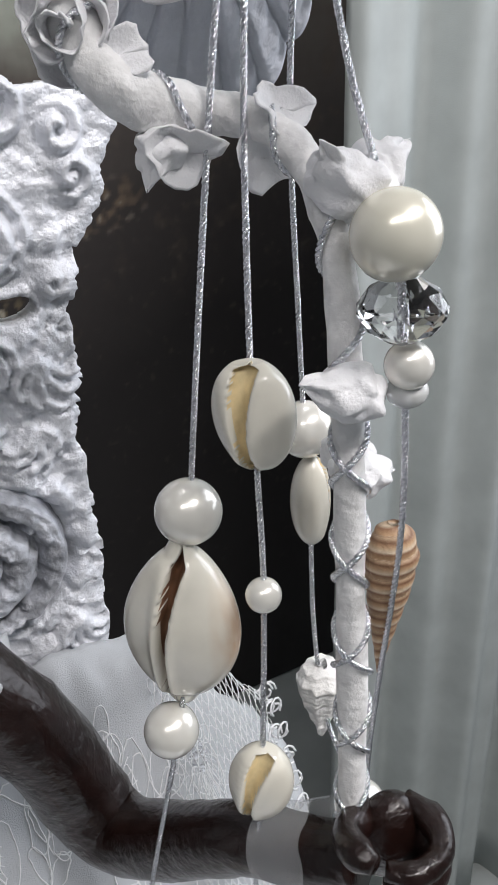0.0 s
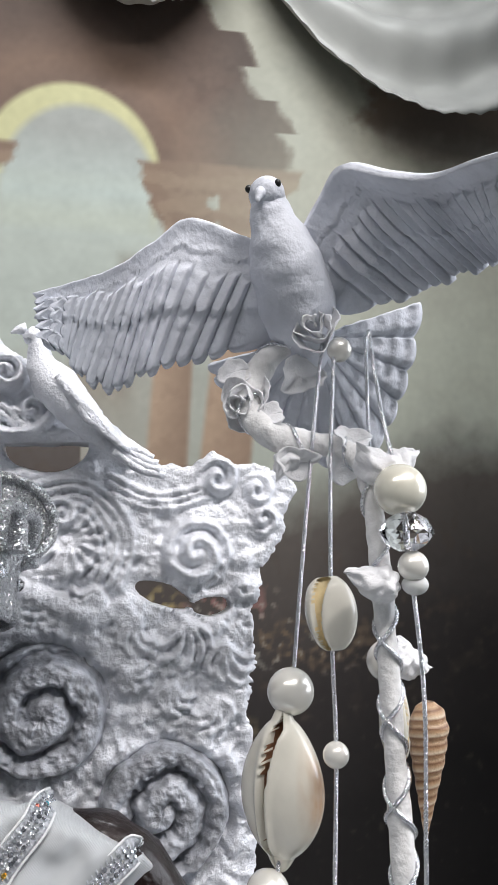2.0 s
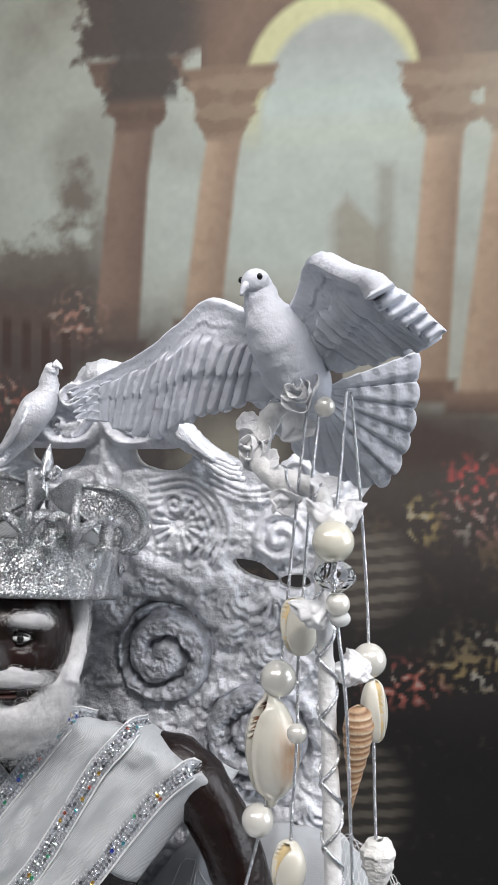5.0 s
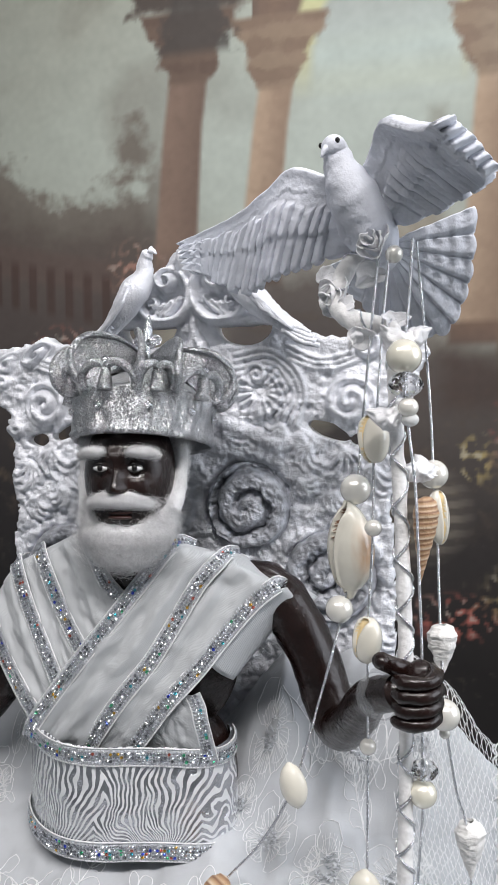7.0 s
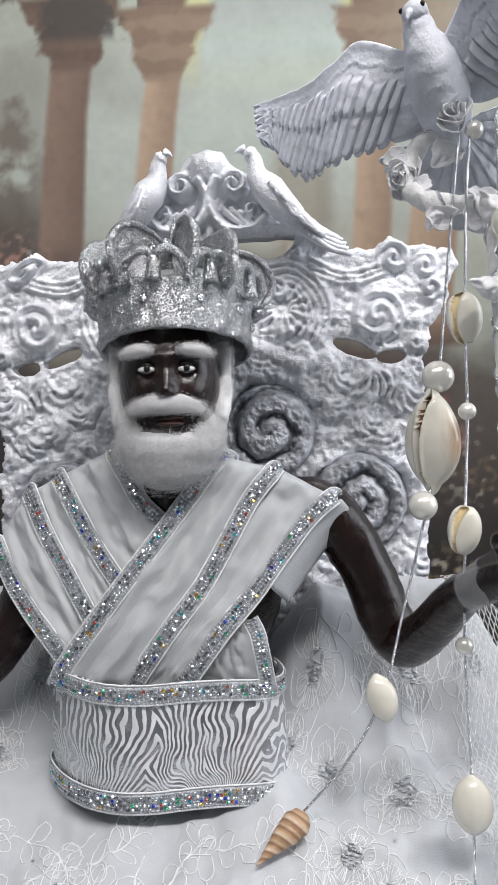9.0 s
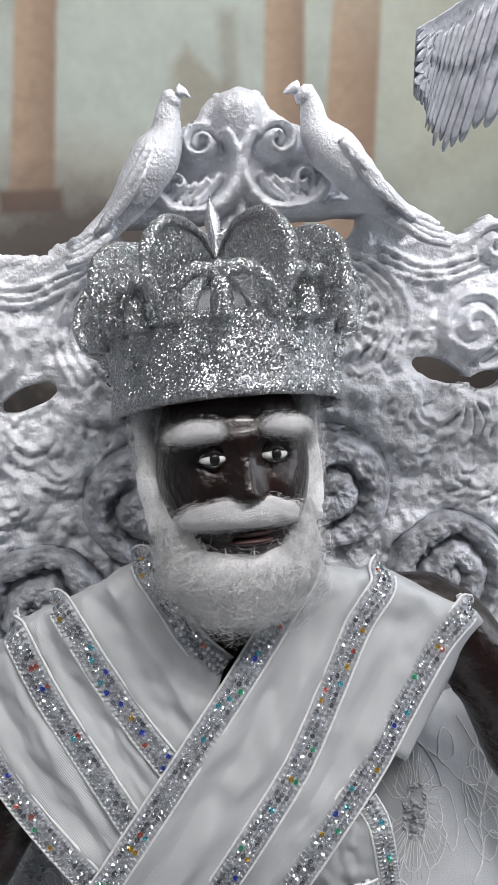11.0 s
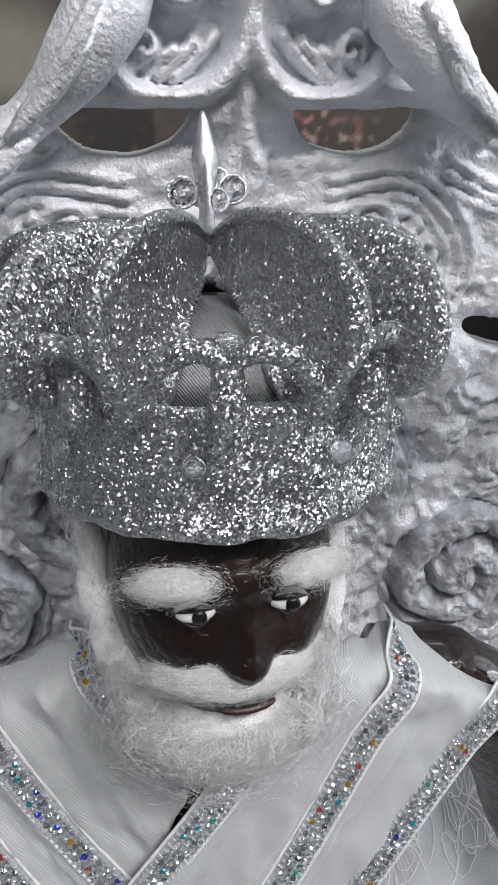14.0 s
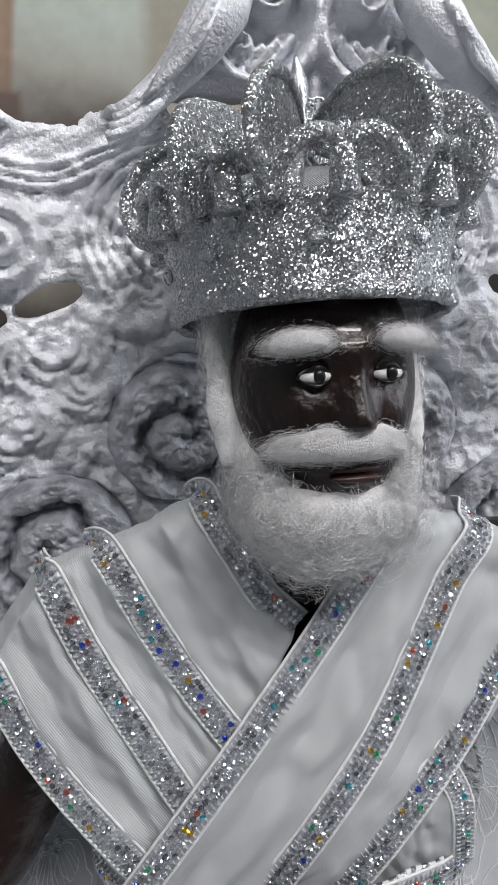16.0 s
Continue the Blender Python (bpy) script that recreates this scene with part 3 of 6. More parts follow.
    scroll(0.061, 0.3250, 0.0060, 0.0065, 0.0065, 1)
    # crest
    crest = np.clip((Z - 0.326) / 0.008, 0, 1) * np.clip((0.085 - A) / 0.01, 0, 1)
    h += 0.004 * crest
    ridge_line([(0.000, 0.352), (0.012, 0.343), (0.035, 0.3405), (0.060, 0.341), (0.080, 0.333)], 0.0055, 0.0125)
    ridge_line([(0.003, 0.372), (0.004, 0.355), (0.014, 0.344), (0.030, 0.343), (0.042, 0.350)], 0.0042, 0.0130)
    bowl = np.hypot(A - 0.0225, Z - 0.361)
    h = np.where(bowl < 0.0205, h * 0.35, h)
    ring = np.clip(1 - ((bowl - 0.0215) / (0.0034 + 0.0014 * np.clip((0.361 - Z) / 0.02, 0, 1))) ** 2, 0, 1) ** 0.5
    h = np.maximum(h, 0.0150 * ring * (Z < 0.376))
    scroll(0.0180, 0.3705, 0.0110, 0.0078, 0.0145, 1)
    scroll(0.0300, 0.3530, 0.0075, 0.0065, 0.0110, -1)
    for s in range(4):
        ridge_line([(0.010 + 0.006 * s, 0.357 - 0.002 * s), (0.015 + 0.006 * s, 0.351 - 0.001 * s), (0.022 + 0.004 * s, 0.345)], 0.0024, 0.0100, 12)
    dome = np.clip(1 - (np.hypot(A / 0.0125, (Z - 0.382) / 0.014)) ** 2, 0, 1)
    h = np.maximum(h, 0.016 * dome ** 0.5)
    ridge_line([(0.0, 0.345), (0.0, 0.330), (0.004, 0.318), (0.000, 0.308)], 0.005, 0.010)
    # leaf work on the flat panel
    def acanthus(bx, bz, heading, size, curl, lobes=5):
        for k in range(lobes):
            q = math.radians(heading + (k - (lobes - 1) / 2) * 24)
            ln = size * (1 - 0.11 * abs(k - (lobes - 1) / 2))
            q2, q3 = q + 0.5 * curl, q + 1.5 * curl
            p1 = (bx + 0.40 * ln * math.cos(q), bz + 0.40 * ln * math.sin(q))
            p2 = (p1[0] + 0.36 * ln * math.cos(q2), p1[1] + 0.36 * ln * math.sin(q2))
            p3 = (p2[0] + 0.28 * ln * math.cos(q3), p2[1] + 0.28 * ln * math.sin(q3))
            ridge_line([(bx, bz), p1, p2, p3], 0.0020, 0.0044, 14)

    for bx, bz, heading, size, curl in ((0.110, 0.244, -70, 0.026, -0.7), (0.132, 0.232, -95, 0.024, 0.7), (0.086, 0.246, -130, 0.020, 0.8), (0.126, 0.204, -70, 0.020, -0.9),
                                        (0.104, 0.212, -110, 0.018, 0.9), (0.132, 0.176, -100, 0.018, -0.8), (0.078, 0.220, -60, 0.016, 0.8), (0.020, 0.256, -40, 0.020, 0.6),
                                        (0.064, 0.262, -100, 0.016, -0.8), (0.066, 0.176, -40, 0.018, 0.8), (0.134, 0.110, -100, 0.020, 0.7), (0.050, 0.150, -120, 0.018, -0.8)):
        acanthus(bx, bz, heading, size, curl)
    ridge_line([(0.020, 0.262), (0.040, 0.256), (0.060, 0.247), (0.078, 0.250)], 0.006, 0.0050)
    ridge_line([(0.000, 0.250), (0.020, 0.243), (0.030, 0.236), (0.020, 0.228)], 0.006, 0.0045)
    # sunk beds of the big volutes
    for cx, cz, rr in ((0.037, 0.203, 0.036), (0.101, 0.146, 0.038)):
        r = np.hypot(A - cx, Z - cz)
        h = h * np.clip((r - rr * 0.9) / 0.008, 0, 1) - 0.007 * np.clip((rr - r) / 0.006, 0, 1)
    # a lumpy plaster skin, strongest on the flat panel
    flat = np.clip(1 - h / 0.0045, 0.15, 1) * (1 - 0.75 * crest) * np.clip((0.318 - Z) / 0.02, 0.25, 1)
    h += 0.0013 * n1 * (1 - 0.3 * crest) + 0.0011 * n2 * (1 - 0.1 * crest)
    edge = 0.0008 * np.tanh((n1 - 0.12 + 0.15 * n2) / 0.05) + 0.0010 * np.tanh((n1 + 0.30 + 0.15 * n2) / 0.05)
    h += flat * (edge + 0.0007 * np.clip(0.75 - lumps, 0, 1) + 0.0012 * n3) + (1 - flat) * 0.0008 * n3
    h *= np.clip(-d / 0.004, 0, 1) ** 0.5
    keep = d < 0
    # pull the outline's points on to the outline
    gz, gu = np.gradient(d, step)
    near = np.abs(d) < step * 1.5
    shift = np.where(near, d, 0)
    size = gu * gu + gz * gz + 0.08
    Us, Zs = U - np.clip(shift * gu / size, -step, step) * 0.9, Z - np.clip(shift * gz / size, -step, step) * 0.9
    # the carver made one side wider
    Us = Us - 0.012 * (U < 0) * np.clip(A / 0.05, 0, 1) * np.clip((0.326 - Z) / 0.012, 0, 1)
    lean = 0.331 - 0.00 * Z - 0.18 * np.clip(Z - 0.31, 0, 1)
    front = np.stack([Us + TX, lean - h, Zs], 2).reshape(-1, 3)
    back = np.stack([Us + TX, lean + 0.013, Zs], 2).reshape(-1, 3)
    n_u = len(u)
    cell = keep[:-1, :-1] & keep[1:, :-1] & keep[:-1, 1:] & keep[1:, 1:]
    ii, jj = np.nonzero(cell)
    p0 = ii * n_u + jj
    quads = np.stack([p0, p0 + 1, p0 + n_u + 1, p0 + n_u], 1)
    m = len(front)
    faces = [tuple(q) for q in quads] + [tuple(q[::-1] + m) for q in quads]
    au, zz = np.abs(U).ravel()[p0], Z.ravel()[p0]
    slots = [0] * (2 * len(quads))
    edge = {}
    for q in quads:
        for a0, b0 in ((q[0], q[1]), (q[1], q[2]), (q[2], q[3]), (q[3], q[0])):
            if (b0, a0) in edge:
                del edge[(b0, a0)]
            else:
                edge[(a0, b0)] = 1
    faces += [(b0, a0, a0 + m, b0 + m) for a0, b0 in edge]
    slots += [0] * len(edge)
    v = np.vstack([front, back])
    used = np.unique(np.concatenate([np.array(f) for f in faces]))
    remap = np.full(len(v), -1)
    remap[used] = np.arange(len(used))
    return from_arrays("back_panel", v[used], [tuple(remap[i] for i in f) for f in faces], [SILVER_PAINT, SILVER_DARK], parent, slots=slots)


def volute(cx, cz, radius, side, parent, way=1, pitch=0.0145, turn=0.0):
    """A worn spiral carved as a raised band between deep grooves."""
    x0 = TX + side * cx - (0.0 if side > 0 else 0.020 if cx < 0.05 else 0.013)
    nr, na = 64, 150
    r = np.linspace(0.0, 1.0, nr)[:, None] ** 0.85 * radius
    a = np.linspace(0, 2 * np.pi, na, endpoint=False)[None]
    x, z = x0 + side * r * np.cos(a), cz + r * np.sin(a)
    pts = np.stack([x + 0 * a, 0 * x + 0.3, z + 0 * a], 2).reshape(-1, 3)
    wob = hash_noise(pts, 60, 3).reshape(nr, na)
    fine = hash_noise(pts, 240, 4).reshape(nr, na)
    phase = (r + 0.0034 * wob + 0.0009 * fine) / pitch - way * a / (2 * np.pi) + turn
    fr = np.abs(phase - np.round(phase))
    open_core = np.clip((r / pitch - 0.25) / 0.3, 0, 1)
    groove = np.exp(-(fr / 0.15) ** 2) * open_core
    swell = np.cos(np.pi * (fr - 0.5)) ** 0.5
    rim = np.clip((radius * (1 + 0.06 * wob) - r) / 0.004, 0, 1)
    h = rim * (0.0052 + 0.0028 * swell - 0.0085 * groove + 0.0022 * (1 - r / radius)) + 0.0012 * fine + 0.0008 * wob
    grid = np.stack([x + 0 * a, 0.3345 - h - 0.004 * rim, z + 0 * a], 2)
    v, f = sheet_data(grid, True)
    n = len(v)
    back = v.copy()
    back[:, 1] = 0.3405
    f2 = [tuple(q + n for q in face[::-1]) for face in f]
    edge = [((nr - 1) * na + k, (nr - 1) * na + (k + 1) % na) for k in range(na)]
    from_arrays("volute", np.vstack([v, back]), f + f2 + [(q, p, p + n, q + n) for p, q in edge], SILVER_DARK, parent, "darker grey spiral volute")


def crest_bird(side, parent):
    pile = Pile()
    k = side

    def at(x, y, z):
        return (TX + k * (x if k > 0 else 0.027 + 0.80 * (x - 0.027)), y, z)

    body = spline([at(0.028, 0.303, 0.3905), at(0.033, 0.304, 0.385), at(0.036, 0.305, 0.372), at(0.045, 0.302, 0.360), at(0.056, 0.304, 0.348), at(0.068, 0.307, 0.338), at(0.082, 0.309, 0.329)], 40)
    s = np.linspace(0, 1, 40)
    rad = np.interp(s, [0, 0.08, 0.16, 0.28, 0.45, 0.62, 0.82, 1], [0.0032, 0.0052, 0.0046, 0.0068, 0.0112, 0.0098, 0.0068, 0.0060])
    v, f = tube_data(body, rad, 20)
    pile.add(v, f)
    beak = spline([at(0.027, 0.302, 0.3910), at(0.0235, 0.301, 0.3902), at(0.0205, 0.300, 0.3880)], 8)
    v, f = tube_data(beak, np.linspace(0.0032, 0.0006, 8), 8)
    pile.add(v, f)
    for j in range(9):
        t = j / 8
        w = spline([at(0.044 + 0.006 * t, 0.2915 + 0.002 * t, 0.366 - 0.010 * t), at(0.056 + 0.004 * t, 0.2925 + 0.002 * t, 0.352 - 0.008 * t), at(0.074 + 0.005 * t, 0.300, 0.336 - 0.006 * t)], 10)
        v, f = tube_data(w, np.linspace(0.0030, 0.0016, 10), 6)
        pile.add(v, f)
    for j in range(4):
        w = spline([at(0.066 + 0.002 * j, 0.302, 0.337 - 0.002 * j), at(0.083, 0.303, 0.331 - 0.003 * j), at(0.091 + 0.002 * j, 0.304, 0.327 - 0.003 * j)], 8)
        v, f = tube_data(w, np.linspace(0.0028, 0.0022, 8), 6)
        pile.add(v, f)
    allv = np.vstack(pile.v)
    pile.v = [allv + 0.0007 * hash_noise(allv, 260, 4)[:, None]]
    pile.make("bird_ornament", SILVER_PAINT, parent, "silver-painted carved bird")


throne = thing("throne", "silver-painted carved throne with scrolls, volutes and two birds on its crest", "throne")
throne_back(throne)
for side in (1, -1):
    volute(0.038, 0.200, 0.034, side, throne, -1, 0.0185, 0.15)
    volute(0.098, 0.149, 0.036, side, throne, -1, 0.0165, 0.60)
    crest_bird(side, throne)
part("seat", box_bm(TX - 0.14, 0.10, -0.13, TX + 0.14, 0.331, -0.06), SILVER_PAINT, throne)

# the seated doll: one mesh
HX = -0.0685


def lump(centre, radii, seed, amount=0.06, scale=60, rings=24, sides=36, turn=None):
    v, f = ball_data(centre, radii, rings, sides, turn)
    c = np.array(centre)
    n = hash_noise(v + seed, scale, 4)
    return c + (v - c) * (1 + amount * n)[:, None], f


def strands(rng, centre, radii, count, length, curl, width, want=None, down=0.6, loft=0.0012):
    """Loose fibres lying on a rounded tuft."""
    vs, fs = [], []
    c, r = np.array(centre), np.array(radii)
    while count > 0:
        d = rng.normal(size=3)
        d /= np.linalg.norm(d)
        if d[1] > 0.35 or (want is not None and not want(d)):
            continue
        count -= 1
        hug = 1.0 + rng.uniform(-0.0002, loft) / r.min() + (rng.uniform(0, loft * 1.6) / r.min() if rng.random() < 0.20 else 0)
        p = c + d * r * hug
        t = rng.normal(size=3) + np.array([0, 0, -down])
        t -= d * (t @ d)
        t /= np.linalg.norm(t)
        s = np.cross(t, d)
        steps = 5
        q = p
        base = sum(len(x) for x in vs)
        row = []
        ln = length * rng.uniform(0.5, 1.3)
        bend = rng.normal(0, curl)
        for k in range(steps):
            row += [q + s * width * (1 - 0.15 * k), q - s * width * (1 - 0.15 * k)]
            q = q + t * ln / steps
            e = (q - c) / r
            q = c + r * e / np.linalg.norm(e) * (hug + 0.006 * k)
            ca, sa = math.cos(bend), math.sin(bend)
            t, s = t * ca + s * sa, s * ca - t * sa
        vs.append(np.array(row))
        fs += [(base + 2 * k, base + 2 * k + 1, base + 2 * k + 3, base + 2 * k + 2) for k in range(steps - 1)]
    return np.vstack(vs), fs


def head_data():
    v, f = ball_data((0, 0, 0), (1, 1, 1), 64, 80)
    x, y, z = v[:, 0], v[:, 1], v[:, 2]
    a = 0.0298 - 0.0045 * np.clip(-z, 0, 1) ** 1.5
    px, pz = x * a, z * 0.0470
    py = np.where(y < 0, y * 0.0300, y * 0.040)
    front = np.clip(-y, 0, 1) ** 0.8

    def g(cx, cz, sx, sz):
        return np.exp(-((px - cx) / sx) ** 2 - ((pz - cz) / sz) ** 2) * front

    # sockets, cheeks, nose, brow
    out = -0.0040 * (g(-0.0115, 0.0070, 0.0060, 0.0042) + g(0.0115, 0.0070, 0.0060, 0.0042))
    out += 0.0022 * (g(-0.0155, -0.006, 0.006, 0.006) + g(0.0155, -0.006, 0.006, 0.006))
    out += 0.0026 * g(0, 0.0155, 0.018, 0.0035)
    bridge = np.clip((0.014 - pz) / 0.020, 0, 1) * np.clip((pz + 0.0095) / 0.003, 0, 1)
    out += (0.0012 + 0.0078 * bridge) * np.exp(-(px / (0.0022 + 0.0022 * bridge)) ** 2) * front * bridge ** 0.4
    out += 0.0030 * (g(-0.0042, -0.0062, 0.0022, 0.0022) + g(0.0042, -0.0062, 0.0022, 0.0022))
    out += 0.0025 * g(0, -0.0195, 0.008, 0.0022) + 0.0022 * g(0, -0.0245, 0.007, 0.0022)
    py = py - out
    return np.stack([HX + px, 0.2325 + py, 0.2245 + pz], 1), f


def arm(pile, points, radii, seed):
    path = spline(points, 60)
    rad = np.interp(np.linspace(0, 1, 60), np.linspace(0, 1, len(radii)), radii)
    v, f = tube_data(path, rad, 24)
    n = hash_noise(v + seed, 55, 3)
    c = np.repeat(path, 24, axis=0)
    n2 = hash_noise(v + seed, 190, 4)
    pile.add(c + (v - c) * (1 + 0.07 * n + 0.045 * n2)[:, None], f)


def fist(pile, m):
    """A fist closed round an upright rod; m places it."""
    def put(pts):
        return [tuple(m @ Vector(p)) for p in pts]

    v, f = ball_data((0, 0, 0), (0.0105, 0.0085, 0.0155), 16, 20)
    v = np.array(put([(p[0] + 0.004, p[1] + 0.0095, p[2]) for p in v]))
    pile.add(v, f)
    for k in range(4):
        z = 0.0105 - 0.0072 * k
        r = 0.0039 - 0.0003 * abs(k - 1.3)
        pts = [(0.009, 0.011, z), (0.0135, 0.003, z + 0.0006), (0.0112, -0.0062, z), (0.002, -0.0098, z - 0.0004), (-0.0052, -0.0068, z - 0.0006)]
        path = spline(put(pts), 22)
        v, f = tube_data(path, np.interp(np.linspace(0, 1, 22), [0, 0.25, 0.5, 0.8, 1], [r * 1.05, r * 1.25, r * 0.95, r * 1.1, r * 0.6]), 12)
        pile.add(v + 0.0006 * hash_noise(v + k, 220, 3)[:, None], f)
    path = spline(put([(-0.003, 0.013, 0.006), (-0.0115, 0.004, 0.012), (-0.0130, -0.004, 0.0165), (-0.0105, -0.0095, 0.0180)]), 20)
    v, f = tube_data(path, np.interp(np.linspace(0, 1, 20), [0, 0.3, 0.75, 1], [0.0056, 0.0046, 0.0046, 0.0026]), 12)
    pile.add(v, f)


def doll():
    rng = np.random.default_rng(3)
    pile = Pile()
    v, f = head_data()
    pile.add(v, f, 0)
    # neck and trunk
    path = spline([(HX, 0.246, 0.205), (HX, 0.247, 0.180), (HX - 0.002, 0.256, 0.158)], 12)
    v, f = tube_data(path, np.linspace(0.0155, 0.021, 12), 24)
    pile.add(v, f)
    v, f = ball_data((-0.067, 0.272, 0.105), (0.062, 0.030, 0.065), 20, 28)
    pile.add(v, f)
    v, f = ball_data((-0.067, 0.270, 0.02), (0.060, 0.034, 0.06), 16, 28)
    pile.add(v, f)
    arm(pile, [(-0.012, 0.270, 0.158), (0.022, 0.264, 0.150), (0.045, 0.261, 0.118), (0.058, 0.258, 0.083), (0.068, 0.246, 0.070), (0.080, 0.220, 0.086), (0.092, 0.192, 0.110), (0.104, 0.168, 0.122), (0.111, 0.158, 0.127)],
        [0.014, 0.0175, 0.0170, 0.0165, 0.0155, 0.0135, 0.0125, 0.0105, 0.0098, 0.0095], 1.3)
    arm(pile, [(-0.120, 0.270, 0.158), (-0.148, 0.264, 0.140), (-0.164, 0.258, 0.108), (-0.180, 0.252, 0.076), (-0.198, 0.236, 0.052), (-0.212, 0.205, 0.045)],
        [0.014, 0.0175, 0.0170, 0.0160, 0.0145, 0.0125, 0.011], 5.1)
    fist(pile, pose(0.1150, 0.1500, 0.1290, 4, 3, -14))
    # eyes
    for sx in (-0.0112, 0.0112):
        v, f = ball_data((HX + sx, 0.2068, 0.2322), (0.0050, 0.0034, 0.0024), 12, 18)
        pile.add(v, f, 2)
        v, f = ball_data((HX + sx + 0.0004, 0.2038, 0.2324), (0.0019, 0.0012, 0.0021), 8, 12)
        pile.add(v, f, 3)
        for dz, r in ((0.0027, 0.0010), (-0.0026, 0.0006)):
            path = spline([(HX + sx - 0.0056, 0.2070, 0.2318), (HX + sx, 0.2040, 0.2322 + dz), (HX + sx + 0.0056, 0.2070, 0.2318)], 12)
            v, f = tube_data(path, np.interp(np.linspace(0, 1, 12), [0, 0.5, 1], [0.0003, r, 0.0003]), 8)
            pile.add(v, f, 3)
    # lips
    v, f = ball_data((HX + 0.001, 0.2058, 0.2012), (0.0080, 0.0034, 0.0015), 8, 16)
    pile.add(v, f, 4)
    v, f = ball_data((HX + 0.001, 0.2058, 0.2042), (0.0082, 0.0034, 0.0013), 8, 16)
    pile.add(v, f, 4)
    # brows, moustache, beard, side hair
    for side in (-1, 1):
        c = (HX + side * 0.0168, 0.2045, 0.2424)
        r = (0.0080, 0.0043, 0.0032)
        v, f = lump(c, r, 2 + side, 0.16, 160)
        v[:, 2] -= 7.0 * (v[:, 0] - c[0]) ** 2 + side * 0.10 * (v[:, 0] - c[0])
        v[:, 1] += 9.0 * ((v[:, 0] - HX) ** 2 - 0.0168 ** 2)
        pile.add(v, f, 1)
        v, f = strands(rng, c, r, 2600, 0.0045, 0.9, 0.00005, down=0.0, loft=0.0014)
        v[:, 2] -= 7.0 * (v[:, 0] - c[0]) ** 2 + side * 0.10 * (v[:, 0] - c[0])
        v[:, 1] += 9.0 * ((v[:, 0] - HX) ** 2 - 0.0168 ** 2)
        pile.add(v, f, 1)
        side_hair = spline([(HX + side * 0.0330, 0.241, 0.250), (HX + side * 0.0332, 0.240, 0.235), (HX + side * 0.0318, 0.2355, 0.218), (HX + side * 0.0275, 0.230, 0.203)], 24)
        v, f = tube_data(side_hair, np.interp(np.linspace(0, 1, 24), [0, 0.4, 1], [0.0036, 0.0040, 0.0070]), 16)
        n = hash_noise(v + 4 * side, 140, 4)
        v = v + (np.array([side * 0.8, -0.4, 0.0]) * 0.0016)[None] * n[:, None]
        pile.add(v, f, 1)
        for k in range(0, 24, 3):
            v, f = strands(rng, side_hair[k], (0.0050, 0.0048, 0.006), 220, 0.010, 0.5, 0.00008, down=1.5, loft=0.0016)
            pile.add(v, f, 1)
    c, r = (HX - 0.001, 0.2040, 0.2128), (0.0220, 0.0060, 0.0060)
    v, f = lump(c, r, 8, 0.12, 140, 28, 44)
    v[:, 2] -= 7.0 * (v[:, 0] - c[0]) ** 2
    v[:, 1] += 18.0 * (v[:, 0] - c[0]) ** 2
    pile.add(v, f, 1)
    v, f = strands(rng, c, r, 3000, 0.0070, 0.9, 0.00005, down=0.1, loft=0.0012)
    v[:, 2] -= 7.0 * (v[:, 0] - c[0]) ** 2
    v[:, 1] += 18.0 * (v[:, 0] - c[0]) ** 2
    pile.add(v, f, 1)
    def below_lip(d):
        return not (d[2] > 0.30 and d[1] < -0.35 and abs(d[0]) < 0.55)

    for c, r, k in (((HX - 0.001, 0.2255, 0.1878), (0.0268, 0.0215, 0.0168), 10500), ((HX - 0.0228, 0.2335, 0.1985), (0.0088, 0.0150, 0.0160), 3000),
                    ((HX, 0.2125, 0.1868), (0.0180, 0.0078, 0.0075), 2200), ((HX + 0.0218, 0.2335, 0.1985), (0.0088, 0.0150, 0.0160), 3000)):
        v, f = lump(c, tuple(0.93 * q for q in r), 11, 0.12, 110, 32, 48)
        pile.add(v, f, 1)
        v, f = strands(rng, c, r, int(k * 1.5), 0.011, 1.3, 0.00009, want=below_lip, down=0.15, loft=0.0034)
        pile.add(v, f, 1)
    # the head is turned a little towards the staff
    allv = np.vstack(pile.v)
    up = np.clip((allv[:, 2] - 0.168) / 0.012, 0, 1) * (np.abs(allv[:, 0] - HX) < 0.05)
    ang = math.radians(5) * up
    allv[:, 2] += 0.0058 * up
    allv[:, 1] += 0.0025 * up
    dx, dy = allv[:, 0] - HX, allv[:, 1] - 0.238
    allv[:, 0], allv[:, 1] = HX + dx * np.cos(ang) - dy * np.sin(ang), 0.238 + dx * np.sin(ang) + dy * np.cos(ang)
    pile.v = [allv]
    ob = pile.make("doll", [SKIN, HAIR, EYE, BLACK, LIP])
    tagged(ob, "dark brown seated doll with white wool beard and brows", "doll")


doll()


